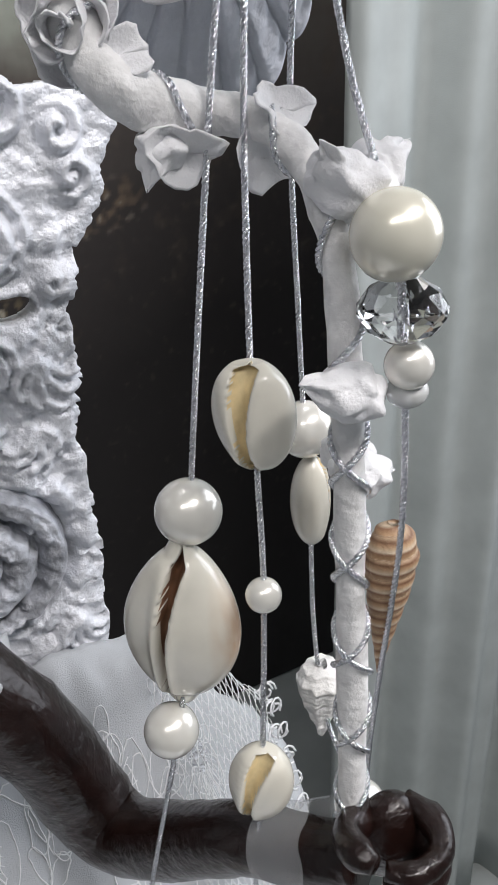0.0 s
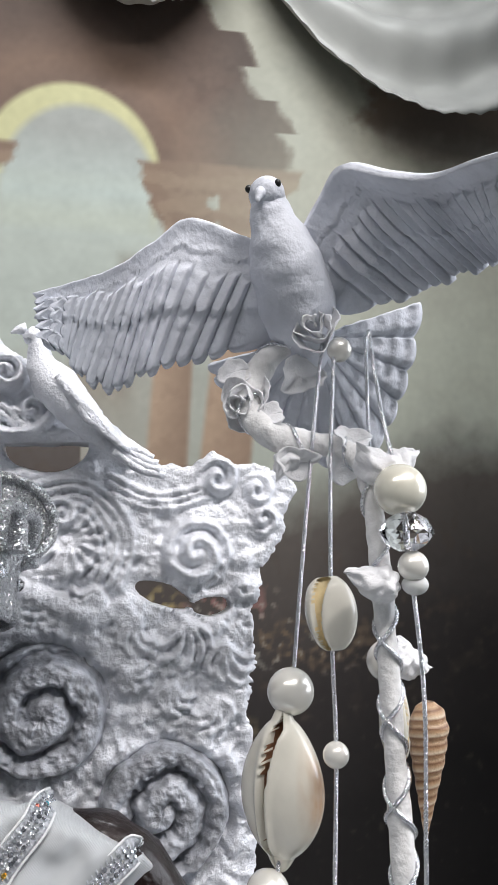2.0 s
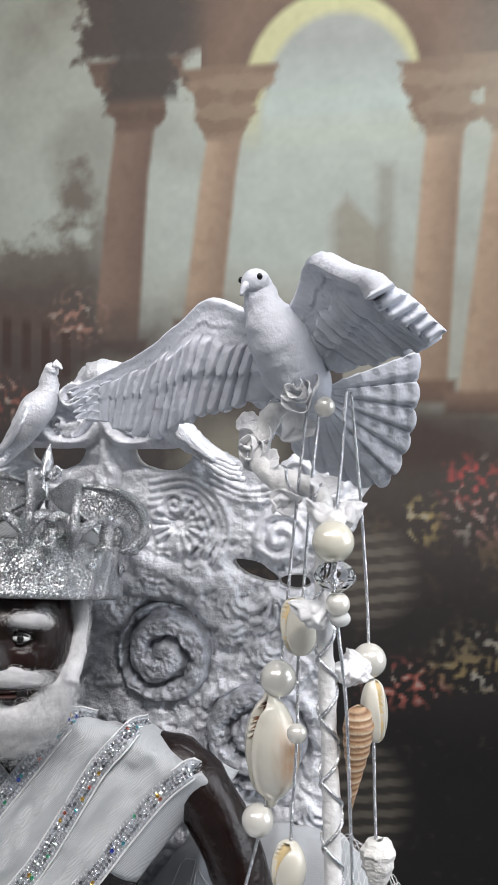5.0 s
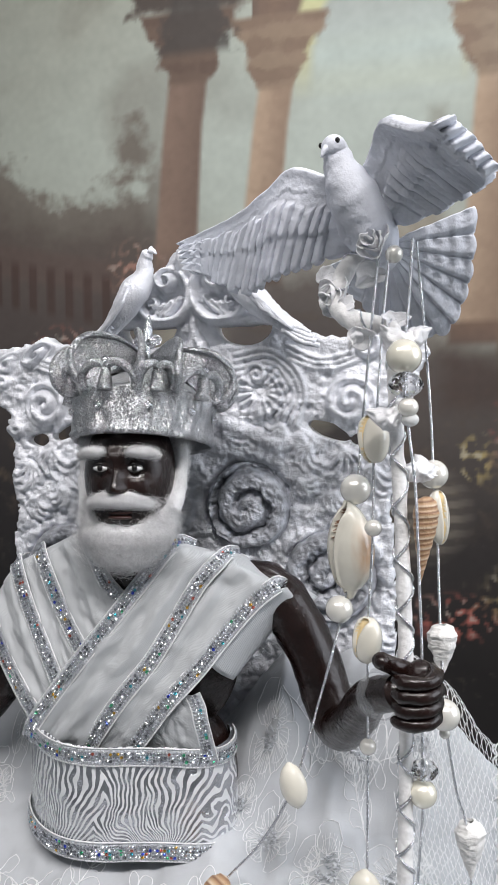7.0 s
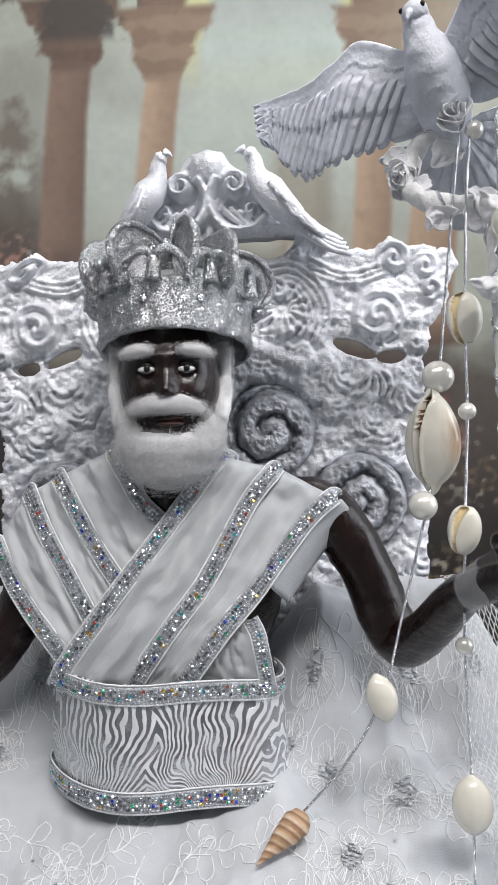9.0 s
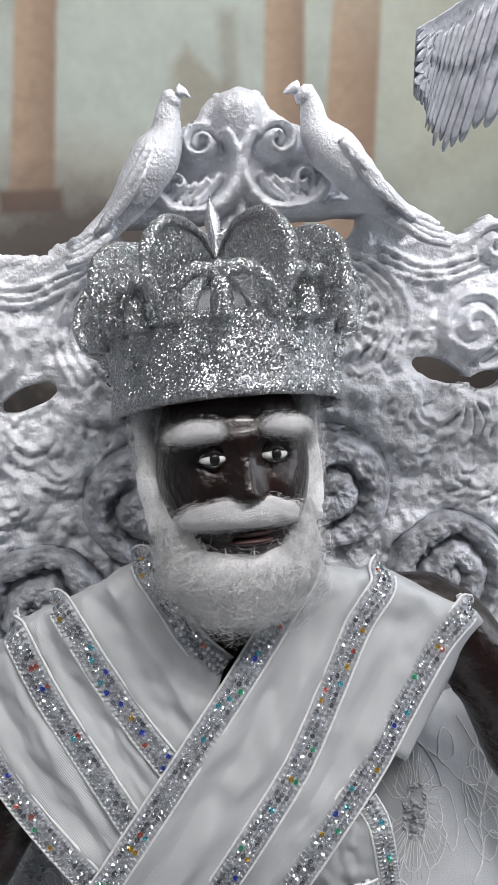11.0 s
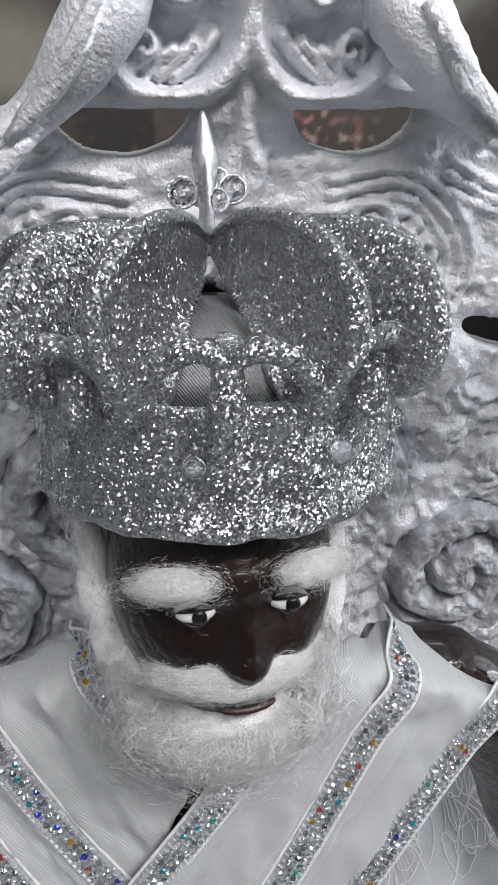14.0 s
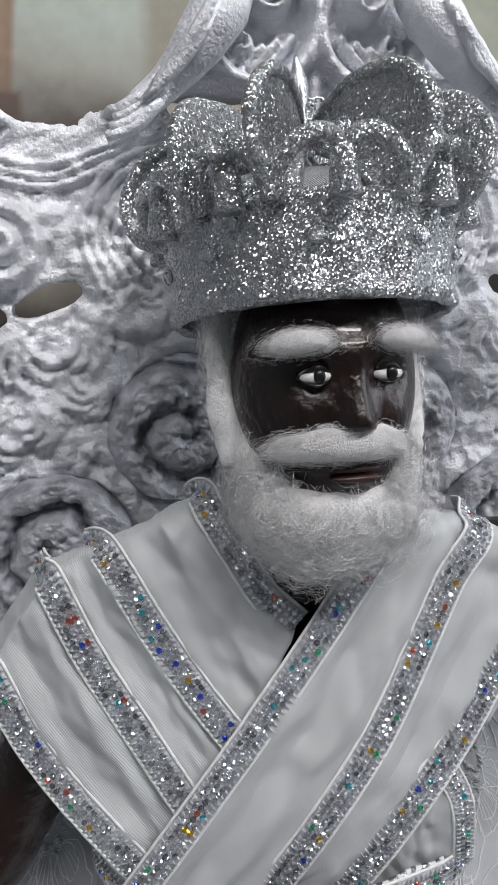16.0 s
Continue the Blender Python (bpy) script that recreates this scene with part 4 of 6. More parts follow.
# the crown
def crown():
    top = thing("crown", "silver glitter crown with flared lobes, set with clear stones", "crown")
    cx, cy = -0.0615, 0.2455
    ax, ay = 0.0468, 0.0555
    # band
    rings = []
    for z, k in ((0.2470, 0.935), (0.2455, 0.965), (0.2465, 1.0), (0.2490, 1.015), (0.2515, 0.99), (0.2560, 0.985), (0.2640, 0.995), (0.2715, 1.005), (0.2745, 1.02), (0.2765, 1.0), (0.2760, 0.95), (0.2600, 0.93), (0.2470, 0.935)):
        a = np.linspace(0, 2 * np.pi, 160, endpoint=False)
        rings.append(np.stack([cx + ax * k * np.cos(a), cy + ay * k * np.sin(a), np.full(160, z)], 1))
    grid = np.array(rings)
    v, f = sheet_data(grid, True)
    c = np.array([cx, cy, 0])
    n = hash_noise(v, 110, 4)
    d = (v - c) * np.array([1, 1, 0])
    v = v + d * (0.040 * n + 0.026 * np.sin(np.arctan2(d[:, 1], d[:, 0]) * 19 + 0.6) * np.sin((v[:, 2] - 0.247) * 200))[:, None]
    from_arrays("band", v, f, GLITTER, top, "glittered crown band")
    # lining, seen through the openings
    pts = []
    for i, (r, z) in enumerate(((0.92, 0.262), (0.90, 0.273), (0.80, 0.283), (0.52, 0.2905), (0.05, 0.293))):
        a = np.linspace(0, 2 * np.pi, 48, endpoint=False)
        pts.append(np.stack([cx + ax * r * np.cos(a), cy + ay * r * np.sin(a), np.full(48, z)], 1))
    v, f = sheet_data(np.array(pts), True)
    from_arrays("lining", v, f, LINING, top, "ribbed white fabric lining")
    # five pairs of ear-shaped lobes, each pair opening on the lining
    for gap in (-97, -25, 47, 119, 191):
        for side in (-1, 1):
            k = 44
            inner = spline([(15.5, 0.94, 0.2745), (13.5, 0.86, 0.2830), (10.5, 0.66, 0.2915), (6.5, 0.36, 0.2990), (3.0, 0.10, 0.3040)], k)
            outer = spline([(19.0, 1.00, 0.2740), (22.5, 1.12, 0.2790), (25.0, 1.22, 0.2880), (25.0, 1.23, 0.2990), (21.0, 1.04, 0.3100), (15.5, 0.60, 0.3130), (10.0, 0.14, 0.3080)], k)

            if gap != -97:
                low = np.linspace(0, 1, k)
                outer[:, 2] -= 0.0045 * np.sin(np.pi * low ** 0.8)
                outer[:, 1] *= 1 + 0.06 * np.sin(np.pi * low ** 0.7)

            def put(row):
                ang = np.radians(gap + side * row[:, 0])
                return np.stack([cx + ax * row[:, 1] * np.cos(ang), cy + ay * row[:, 1] * np.sin(ang), row[:, 2]], 1)

            e1, e2 = put(inner), put(outer)
            t = np.linspace(0, 1, 17)
            grid = e1[:, None] * (1 - t)[None, :, None] + e2[:, None] * t[None, :, None]
            mid = np.radians(gap + side * 17)
            hollow = np.array([math.cos(mid) * 0.75, math.sin(mid) * 0.75, 0.45])
            dip = np.sin(np.pi * t)[None, :, None] * np.sin(np.pi * np.linspace(0.02, 0.98, k))[:, None, None]
            grid = grid - hollow * 0.0075 * dip
            v, f = thick_sheet(grid, 0.0022 * side)
            v = v + 0.0005 * hash_noise(v, 130, 3)[:, None]
            from_arrays("lobe", v, f, GLITTER, top)
            v, f = tube_data(e2 - hollow * 0.0002, np.interp(np.linspace(0, 1, k), [0, 0.3, 0.7, 1], [0.0016, 0.0025, 0.0022, 0.0012]), 10)
            v = v + 0.0003 * hash_noise(v, 200, 3)[:, None]
            from_arrays("lobe_rim", v, f, GLITTER, top)
    # the cap between the pairs
    for gap in (-97, -25, 47, 119, 191):
        turn = np.radians(np.linspace(gap + 17, gap + 55, 22))
        prof = spline([(0.93, 0.2740, 0), (0.90, 0.2810, 0), (0.78, 0.2870, 0), (0.48, 0.2930, 0), (0.12, 0.2970, 0)], 26)
        grid = np.array([[(cx + ax * r * math.cos(q), cy + ay * r * math.sin(q), z) for q in turn] for r, z, _ in prof])
        v, f = thick_sheet(grid, 0.0015)
        from_arrays("cap_panel", v + 0.0005 * hash_noise(v, 130, 3)[:, None], f, GLITTER, top)
    # small curled fleurons on the band, with stones
    stones = []
    for k, ang in enumerate((-97, -25, 47, 119, 191, -61, 11, 83, 155, 227)):
        a = math.radians(ang)
        pile = Pile()
        grow = 1.0 if k < 5 else 0.62
        for side in (-1, 1):
            pts = []
            for dt, z, out in ((0.00, 0.2865, 0.0055), (0.12, 0.2890, 0.0076), (0.25, 0.2862, 0.0080), (0.35, 0.2805, 0.0062), (0.38, 0.2745, 0.0030)):
                b = a + side * dt * grow
                pts.append((cx + (ax + out) * math.cos(b), cy + (ay + out) * math.sin(b), z))
            v, f = tube_data(spline(pts, 20), np.linspace(0.0026, 0.0031, 20), 10)
            pile.add(v, f)
        v, f = tube_data(spline([(cx + (ax + 0.005) * math.cos(a), cy + (ay + 0.005) * math.sin(a), z) for z in (0.272, 0.281, 0.2880)], 10), np.linspace(0.0048, 0.0030, 10), 10)
        pile.add(v, f)
        n = hash_noise(np.vstack(pile.v), 160, 3)
        pile.v = [np.vstack(pile.v) + 0.0005 * n[:, None]]
        pile.make("fleuron", GLITTER, top)
        stones.append((cx + (ax + 0.0072) * math.cos(a), cy + (ay + 0.0072) * math.sin(a), 0.2900 if k < 5 else 0.2840, a, 0.0025))
    for ang in (-106, -66, -147, -30, 175, 6, 42, 90, 138):
        a = math.radians(ang)
        stones.append((cx + (ax + 0.0012) * math.cos(a), cy + (ay + 0.0016) * math.sin(a), 0.2635, a, 0.0029))
    for x, y, z, a, r in stones:
        bm = bmesh.new()
        bmesh.ops.create_icosphere(bm, subdivisions=1 if z < 0.27 else 3, radius=r)
        bmesh.ops.scale(bm, vec=(0.75, 1, 1.05), verts=bm.verts)
        bmesh.ops.transform(bm, matrix=pose(x, y, z, 0, 0, math.degrees(a)), verts=bm.verts)
        part("stone", bm, CRYSTAL, top, "clear faceted stone" if z < 0.27 else "small clear stone", smooth=z > 0.27)
        bm = bmesh.new()
        bmesh.ops.create_cone(bm, cap_ends=True, segments=14, radius1=r * 1.0, radius2=r * 0.9, depth=0.0010)
        bmesh.ops.transform(bm, matrix=pose(x, y, z) @ pose(0, 0, 0, 0, 0, math.degrees(a)) @ pose(-0.0007, 0, 0, 0, 90, 0), verts=bm.verts)
        part("setting", bm, CORD, top)
    # finial
    pile = Pile()
    path = spline([(cx, cy, 0.303), (cx, cy - 0.001, 0.317), (cx, cy - 0.001, 0.3270), (cx, cy, 0.3375)], 20)
    v, f = tube_data(path, np.interp(np.linspace(0, 1, 20), [0, 0.3, 0.65, 1], [0.0030, 0.0024, 0.0046, 0.0007]), 12)
    v[:, 0] = cx + (v[:, 0] - cx) * 0.8
    pile.add(v, f)
    v, f = tube_data(spline([(cx, cy - 0.004, 0.306), (cx, cy - 0.006, 0.320), (cx, cy - 0.003, 0.329)], 10), np.linspace(0.0014, 0.0008, 10), 8)
    pile.add(v, f)
    pile.make("finial", CORD, top, "silver leaf finial")
    for dx, dy, z, r in ((-0.0062, -0.002, 0.3185, 0.0032), (0.0066, -0.002, 0.3190, 0.0030), (0.002, -0.0055, 0.3165, 0.0024), (0, 0.006, 0.3185, 0.003), (0.004, 0.003, 0.322, 0.002)):
        bm = bmesh.new()
        bmesh.ops.create_icosphere(bm, subdivisions=2, radius=r)
        bmesh.ops.translate(bm, vec=(cx + dx, cy + dy, z), verts=bm.verts)
        part("crystal", bm, CRYSTAL, top, "clear crystal bead", smooth=False)
        ring = [(cx + dx + r * 1.15 * math.cos(q), cy + dy, z + r * 1.15 * math.sin(q)) for q in np.linspace(0, 2 * np.pi, 24)]
        v, f = tube_data(ring, 0.0005, 6, False)
        from_arrays("setting_ring", v, f, CORD, top)
    top.matrix_world = pose(-0.0670, 0.2585, 0.265, -11, 0, 3) @ pose(-cx, -cy, -0.261)


crown()

# the wrapped robe, its trims and the brocade waistband
def robe_y(x, z):
    return 0.2355 + 0.2 * (z - 0.153) + 1.3 * (x + 0.072) ** 2 + 0.45 * max(0.0, 0.076 - z)


T1 = [(-0.142, 0.052), (-0.132, 0.069), (-0.103, 0.107), (-0.087, 0.127), (-0.071, 0.147), (-0.057, 0.165), (-0.044, 0.182)]
T2 = [(-0.102, 0.042), (-0.088, 0.063), (-0.070, 0.088), (-0.051, 0.112), (-0.036, 0.137), (-0.022, 0.161), (-0.010, 0.175)]
T3 = [(-0.073, 0.042), (-0.058, 0.062), (-0.040, 0.086), (-0.021, 0.107), (-0.004, 0.129), (0.013, 0.149), (0.027, 0.160)]
L1 = [(-0.105, 0.189), (-0.097, 0.175), (-0.088, 0.160), (-0.077, 0.1495)]
L2 = [(-0.139, 0.174), (-0.126, 0.151), (-0.112, 0.129), (-0.099, 0.111)]
L3 = [(-0.159, 0.166), (-0.148, 0.143), (-0.133, 0.118), (-0.116, 0.090)]
L4 = [(-0.181, 0.136), (-0.170, 0.115), (-0.157, 0.097), (-0.138, 0.075), (-0.120, 0.046)]
S1 = [(-0.024, 0.091), (-0.020, 0.083), (-0.018, 0.073), (-0.014, 0.046)]


def lift(line, off, over=None, n=60):
    """A trim's line laid on the chest; over adds the run over the shoulder."""
    p = [(x, robe_y(x, z) - off, z) for x, z in line]
    if over:
        x, y, z = p[-1]
        p += [(x + over[0] * 0.5, y + over[1] * 0.4, z + over[2]), (x + over[0], y + over[1], z - 0.001)]
    return spline(p, n)


def panel(a, b, folds, depth, sag, parent, name, label=""):
    """Cloth between two lines, with soft pleats along them."""
    w = np.linspace(0, 1, 42)
    grid = a[:, None] * (1 - w)[None, :, None] + b[:, None] * w[None, :, None]
    s = np.linspace(0, 1, len(a))[:, None]
    fold = depth * np.sin(w[None] * folds * 2 * np.pi + 0.9 * np.sin(s * 4 + folds)) * np.sin(np.pi * w[None]) ** 0.5
    crumple = np.array([[noise.fractal(Vector(q) * 45, 1.0, 2.0, 3) for q in row] for row in grid])
    fine = np.array([[noise.fractal(Vector((q[0] * 1.5 + q[2], 0.0, q[2] * 0.7 - q[0])) * 120, 1.0, 2.0, 3) for q in row] for row in grid])
    fold = 0.6 * fold + 1.25 * depth * crumple * np.sin(np.pi * w[None]) ** 0.7 + 0.0017 * fine * np.sin(np.pi * w[None]) + 0.4 * depth * np.sin(w[None] * folds * 3.7 + s * 5) * np.sin(np.pi * w[None]) ** 0.5
    grid[..., 1] -= fold + sag * np.sin(np.pi * w[None])
    v, f = thick_sheet(grid, 0.0009)
    return from_arrays(name, v, f, SATIN, parent, label)


def stone_mesh():
    ring = [(0.00118 * math.cos(w), 0.00118 * math.sin(w), 0.0) for w in np.arange(6) * math.pi / 3]
    table = [(0.00059 * math.cos(w), 0.00059 * math.sin(w), 0.0006) for w in np.arange(6) * math.pi / 3 + 0.5]
    fs = [(6, 7, 8, 9, 10, 11), (5, 4, 3, 2, 1, 0)] + [(m, (m + 1) % 6, 6 + m) for m in range(6)] + [((m + 1) % 6, 6 + (m + 1) % 6, 6 + m) for m in range(6)]
    me = bpy.data.meshes.new("rhinestone")
    me.from_pydata(ring + table, [], fs)
    me.materials.append(STONES)
    return me


RHINESTONE = stone_mesh()


def trim(path, normal, width, parent, rows=3, step=0.0023, label="silver trim set with iridescent rhinestones", single=False):
    """A woven strip with rows of small faceted stones."""
    rng = random.Random(int(1e5 * abs(path[0][0]) + 7 * rows))
    t = np.gradient(path, axis=0)
    t /= np.linalg.norm(t, axis=1)[:, None]
    nrm = np.asarray(normal, float)
    nrm = np.broadcast_to(nrm, path.shape) if nrm.ndim == 1 else nrm
    side = np.cross(t, nrm)
    side /= np.linalg.norm(side, axis=1)[:, None]
    up = np.cross(side, t)
    q = np.linspace(-1, 1, 7)
    grid = path[:, None] + side[:, None] * (q * width * 0.5)[None, :, None] + up[:, None] * (0.0003 - 0.0003 * q ** 4)[None, :, None]
    v, f = thick_sheet(grid, 0.0002)
    strip = from_arrays("trim", v, f, TRIM_NET, parent, label)
    for e in (-1, 1):
        v, f = tube_data(path + side * e * (width * 0.5 + 0.0003) + up * 0.0002, 0.00055, 8)
        from_arrays("piping", v + 0.0001 * hash_noise(v, 900, 2)[:, None], f, THREAD, strip, "white thread edging")
    length = np.concatenate([[0], np.cumsum(np.linalg.norm(np.diff(path, axis=0), axis=1))])
    pile, loops = Pile(), Pile()
    k = int(length[-1] / step)
    for i in range(k):
        s = (i + 0.5) * step
        j = min(np.searchsorted(length, s), len(path) - 1)
        g = (s - length[j - 1]) / (length[j] - length[j - 1] + 1e-9)
        p = path[j - 1] * (1 - g) + path[j] * g
        for r in range(rows):
            o = (r - (rows - 1) / 2) * 0.0023
            c = p + side[j] * (o + rng.uniform(-0.0001, 0.0001)) + up[j] * 0.0010
            tl = up[j] + side[j] * rng.uniform(-0.35, 0.35) + t[j] * rng.uniform(-0.35, 0.35)
            tl = tl / np.linalg.norm(tl)
            e1 = np.cross(tl, t[j])
            e1 /= np.linalg.norm(e1)
            e2 = np.cross(tl, e1)
            if single:
                ob = new("rhinestone", RHINESTONE)
                ob.parent = strip
                ob.matrix_local = Matrix(((e1[0], e2[0], tl[0], c[0]), (e1[1], e2[1], tl[1], c[1]), (e1[2], e2[2], tl[2], c[2]), (0, 0, 0, 1)))
                continue
            ra = 0.00118
            ring = [c + ra * (math.cos(w) * e1 + math.sin(w) * e2) for w in np.arange(6) * math.pi / 3]
            table = [c + 0.5 * ra * (math.cos(w) * e1 + math.sin(w) * e2) + tl * 0.0006 for w in np.arange(6) * math.pi / 3 + 0.5]
            fs = [(6, 7, 8, 9, 10, 11)] + [(m, (m + 1) % 6, 6 + m) for m in range(6)] + [((m + 1) % 6, 6 + (m + 1) % 6, 6 + m) for m in range(6)]
            pile.add(ring + table, fs)
        for e in (-1, 1):
            c = p + side[j] * e * (width * 0.5 - 0.0012) + up[j] * 0.0010
            a = c - side[j] * 0.0009 + t[j] * 0.0003
            b = c + side[j] * 0.0009 - t[j] * 0.0003
            vv, ff = tube_data([a, (a + b) / 2 + up[j] * 0.0005, b], 0.00033, 5)
            loops.add(vv, ff)
    if not single:
        tagged(pile.make("rhinestone_row", STONES, strip, smooth=False), kind="stuff")
    tagged(loops.make("stitching", TRIM_NET, strip), kind="stuff")
    return strip


robe = thing("robe", "white satin wrap robe edged with iridescent rhinestone trim", "robe")
OUT = (0.0, -0.96, 0.25)
c_t1, c_t2, c_t3 = lift(T1, 0.0075, (0.012, 0.020, 0.004)), lift(T2, 0.0065, (0.006, 0.034, 0.003)), lift(T3, 0.0065, (0.005, 0.030, -0.002))
c_l1, c_l2, c_l3, c_l4 = lift(L1[::-1], 0.0015, (-0.004, 0.020, 0.004)), lift(L2[::-1], 0.003, (-0.008, 0.022, 0.003)), lift(L3[::-1], 0.0035, (-0.006, 0.026, 0.001)), lift(L4[::-1], 0.0035, (-0.005, 0.028, -0.004))


def shifted(c, dx, dy, dz):
    return c + np.array([dx, dy, dz])


panel(shifted(c_t1, 0, 0.002, 0), shifted(c_t2, 0, 0.001, 0), 2.1, 0.0026, 0.0024, robe, "front_panel")
panel(shifted(c_t2, 0.001, 0.0030, 0), shifted(c_t3, 0, 0.001, 0), 1.6, 0.0022, 0.0020, robe, "front_panel")
panel(shifted(c_l2, 0.002, 0.001, 0), shifted(c_l1, 0, 0.001, 0), 2.4, 0.0022, 0.0014, robe, "under_panel")
panel(shifted(c_l3, 0.002, 0.0025, 0), shifted(c_l2, 0, 0.0012, 0), 1.6, 0.0020, 0.0012, robe, "under_panel")
panel(shifted(c_l4, 0.0, 0.0015, 0), shifted(c_l3, 0, 0.0016, 0), 2.0, 0.0022, 0.0014, robe, "under_panel")
c_s = lift(S1, 0.0015)
c_s2 = lift([(-0.050, 0.092), (-0.058, 0.072), (-0.054, 0.036)], 0.000)
panel(c_s2, c_s, 1.0, 0.0008, 0.0, robe, "under_panel")
for c in (c_t1, c_t2, c_t3):
    trim(c, OUT, 0.0102, robe, single=c is c_t1)
for c in (c_l1, c_l2, c_l3, c_l4):
    trim(c, (-0.15, -0.96, 0.25), 0.0098, robe, single=c is c_l1)
trim(c_s, (0.2, -0.96, 0.2), 0.0085, robe, 2)


def shoulder_cap(c, out, parent):
    """The cloth's edge turning under beyond the outer trim."""
    q = np.linspace(0, 1, 10)
    grid = c[:, None] + np.array(out)[None, None] * q[None, :, None]
    grid[..., 1] += 0.010 * q[None] ** 2
    v, f = thick_sheet(grid, 0.0009)
    from_arrays("sleeve_edge", v, f, SATIN, parent)


shoulder_cap(c_t3[24:] + np.array([0.004, 0.001, -0.002]), (0.011, 0.006, -0.014), robe)


def zebra():
    m = bpy.data.materials.new("silver_brocade")
    m.use_nodes = True
    nt = m.node_tree
    b = nt.nodes["Principled BSDF"]
    tex = nt.nodes.new("ShaderNodeTexCoord")
    def calc(op, x, y=None):
        q = nt.nodes.new("ShaderNodeMath")
        q.operation = op
        for i, val in ((0, x), (1, y)):
            if val is None:
                continue
            if isinstance(val, (int, float)):
                q.inputs[i].default_value = val
            else:
                nt.links.new(val, q.inputs[i])
        return q.outputs[0]

    warp = nt.nodes.new("ShaderNodeTexNoise")
    warp.inputs["Scale"].default_value, warp.inputs["Detail"].default_value = 30, 2.0
    nt.links.new(tex.outputs["Object"], warp.inputs["Vector"])
    sep = nt.nodes.new("ShaderNodeSeparateXYZ")
    nt.links.new(tex.outputs["Object"], sep.inputs[0])
    wob = calc("MULTIPLY", calc("SUBTRACT", warp.outputs[0], 0.5), 0.030)
    # fans of strokes that spread upwards and meet their neighbours like feathers
    px = calc("PINGPONG", calc("ADD", calc("ADD", sep.outputs[0], wob), 1.0), 0.034)
    pz = calc("ADD", calc("ADD", sep.outputs[2], 0.019), wob)
    ang = calc("ARCTAN2", px, pz)
    wave = calc("ADD", calc("MULTIPLY", calc("SINE", calc("ADD", calc("MULTIPLY", ang, 92.0), calc("MULTIPLY", pz, 380.0))), 0.5), 0.5)
    brk = nt.nodes.new("ShaderNodeTexNoise")
    brk.inputs["Scale"].default_value, brk.inputs["Detail"].default_value = 210, 2.0
    nt.links.new(tex.outputs["Object"], brk.inputs["Vector"])
    ramp = nt.nodes.new("ShaderNodeValToRGB")
    ramp.color_ramp.elements[0].position, ramp.color_ramp.elements[1].position = 0.50, 0.60
    nt.links.new(calc("ADD", wave, calc("MULTIPLY", calc("SUBTRACT", brk.outputs[0], 0.5), 1.1)), ramp.inputs[0])
    mix = nt.nodes.new("ShaderNodeMix")
    mix.data_type = "RGBA"
    mix.inputs[6].default_value, mix.inputs[7].default_value = (0.60, 0.61, 0.64, 1), (0.66, 0.68, 0.70, 1)
    nt.links.new(ramp.outputs[0], mix.inputs[0])
    nt.links.new(mix.outputs[2], b.inputs["Base Color"])
    inv = nt.nodes.new("ShaderNodeMath")
    inv.operation = "SUBTRACT"
    inv.inputs[0].default_value = 1.0
    nt.links.new(ramp.outputs[0], inv.inputs[1])
    nt.links.new(calc("MULTIPLY", inv.outputs[0], 0.95), b.inputs["Metallic"])
    nt.links.new(calc("ADD", calc("MULTIPLY", ramp.outputs[0], 0.28), 0.17), b.inputs["Roughness"])
    bump = nt.nodes.new("ShaderNodeBump")
    bump.inputs["Strength"].default_value, bump.inputs["Distance"].default_value = 0.5, 0.0006
    n = nt.nodes.new("ShaderNodeTexNoise")
    n.inputs["Scale"].default_value = 900
    nt.links.new(tex.outputs["Object"], n.inputs["Vector"])
    ad = nt.nodes.new("ShaderNodeMath")
    nt.links.new(ramp.outputs[0], ad.inputs[0])
    nt.links.new(n.outputs[0], ad.inputs[1])
    nt.links.new(ad.outputs[0], bump.inputs["Height"])
    nt.links.new(bump.outputs[0], b.inputs["Normal"])
    return m


def waist_ring(z, k, off=0.0, n=120):
    a = np.linspace(math.radians(-205), math.radians(25), n)
    x = -0.0785 + (0.0700 * k + off) * np.cos(a)
    drop = 0.012 * np.clip((x + 0.070) / 0.065, 0, 1.2) ** 2
    return np.stack([x, 0.2555 + (0.0490 * k + off) * np.sin(a) * (1 + 0.10 * np.cos(a * 3)), z - drop], 1)


belt = thing("waistband", "silver brocade waistband with zebra weave and rhinestone borders", "waistband")
rows = []
for z, k in zip(np.linspace(0.0610, -0.0085, 16), 1.0 + 0.045 * np.linspace(0, 1, 16) + 0.03 * np.sin(np.linspace(0, np.pi, 16))):
    r = waist_ring(z, k)
    s = np.linspace(0, 1, len(r))
    r[:, 1] += 0.0009 * np.sin(s * 60) * np.sin(z * 240)
    r[:, 2] += 0.0018 * np.sin(s * 9)
    rows.append(r)
v, f = thick_sheet(np.array(rows), -0.0012)
from_arrays("brocade", v, f, zebra(), belt, "white brocade woven with silver zebra stripes")
for z, k, rows_n, w in ((0.0555, 1.02, 3, 0.0108), (-0.0050, 1.065, 4, 0.0115)):
    r = waist_ring(z, k, 0.0008)
    r[:, 2] += 0.0018 * np.sin(np.linspace(0, 1, len(r)) * 9)
    nrm = r - np.array([-0.0785, 0.2555, z])
    nrm[:, 1] *= 2.2
    nrm[:, 2] = 0
    nrm /= np.linalg.norm(nrm, axis=1)[:, None]
    trim(r, nrm, w, belt, rows_n)


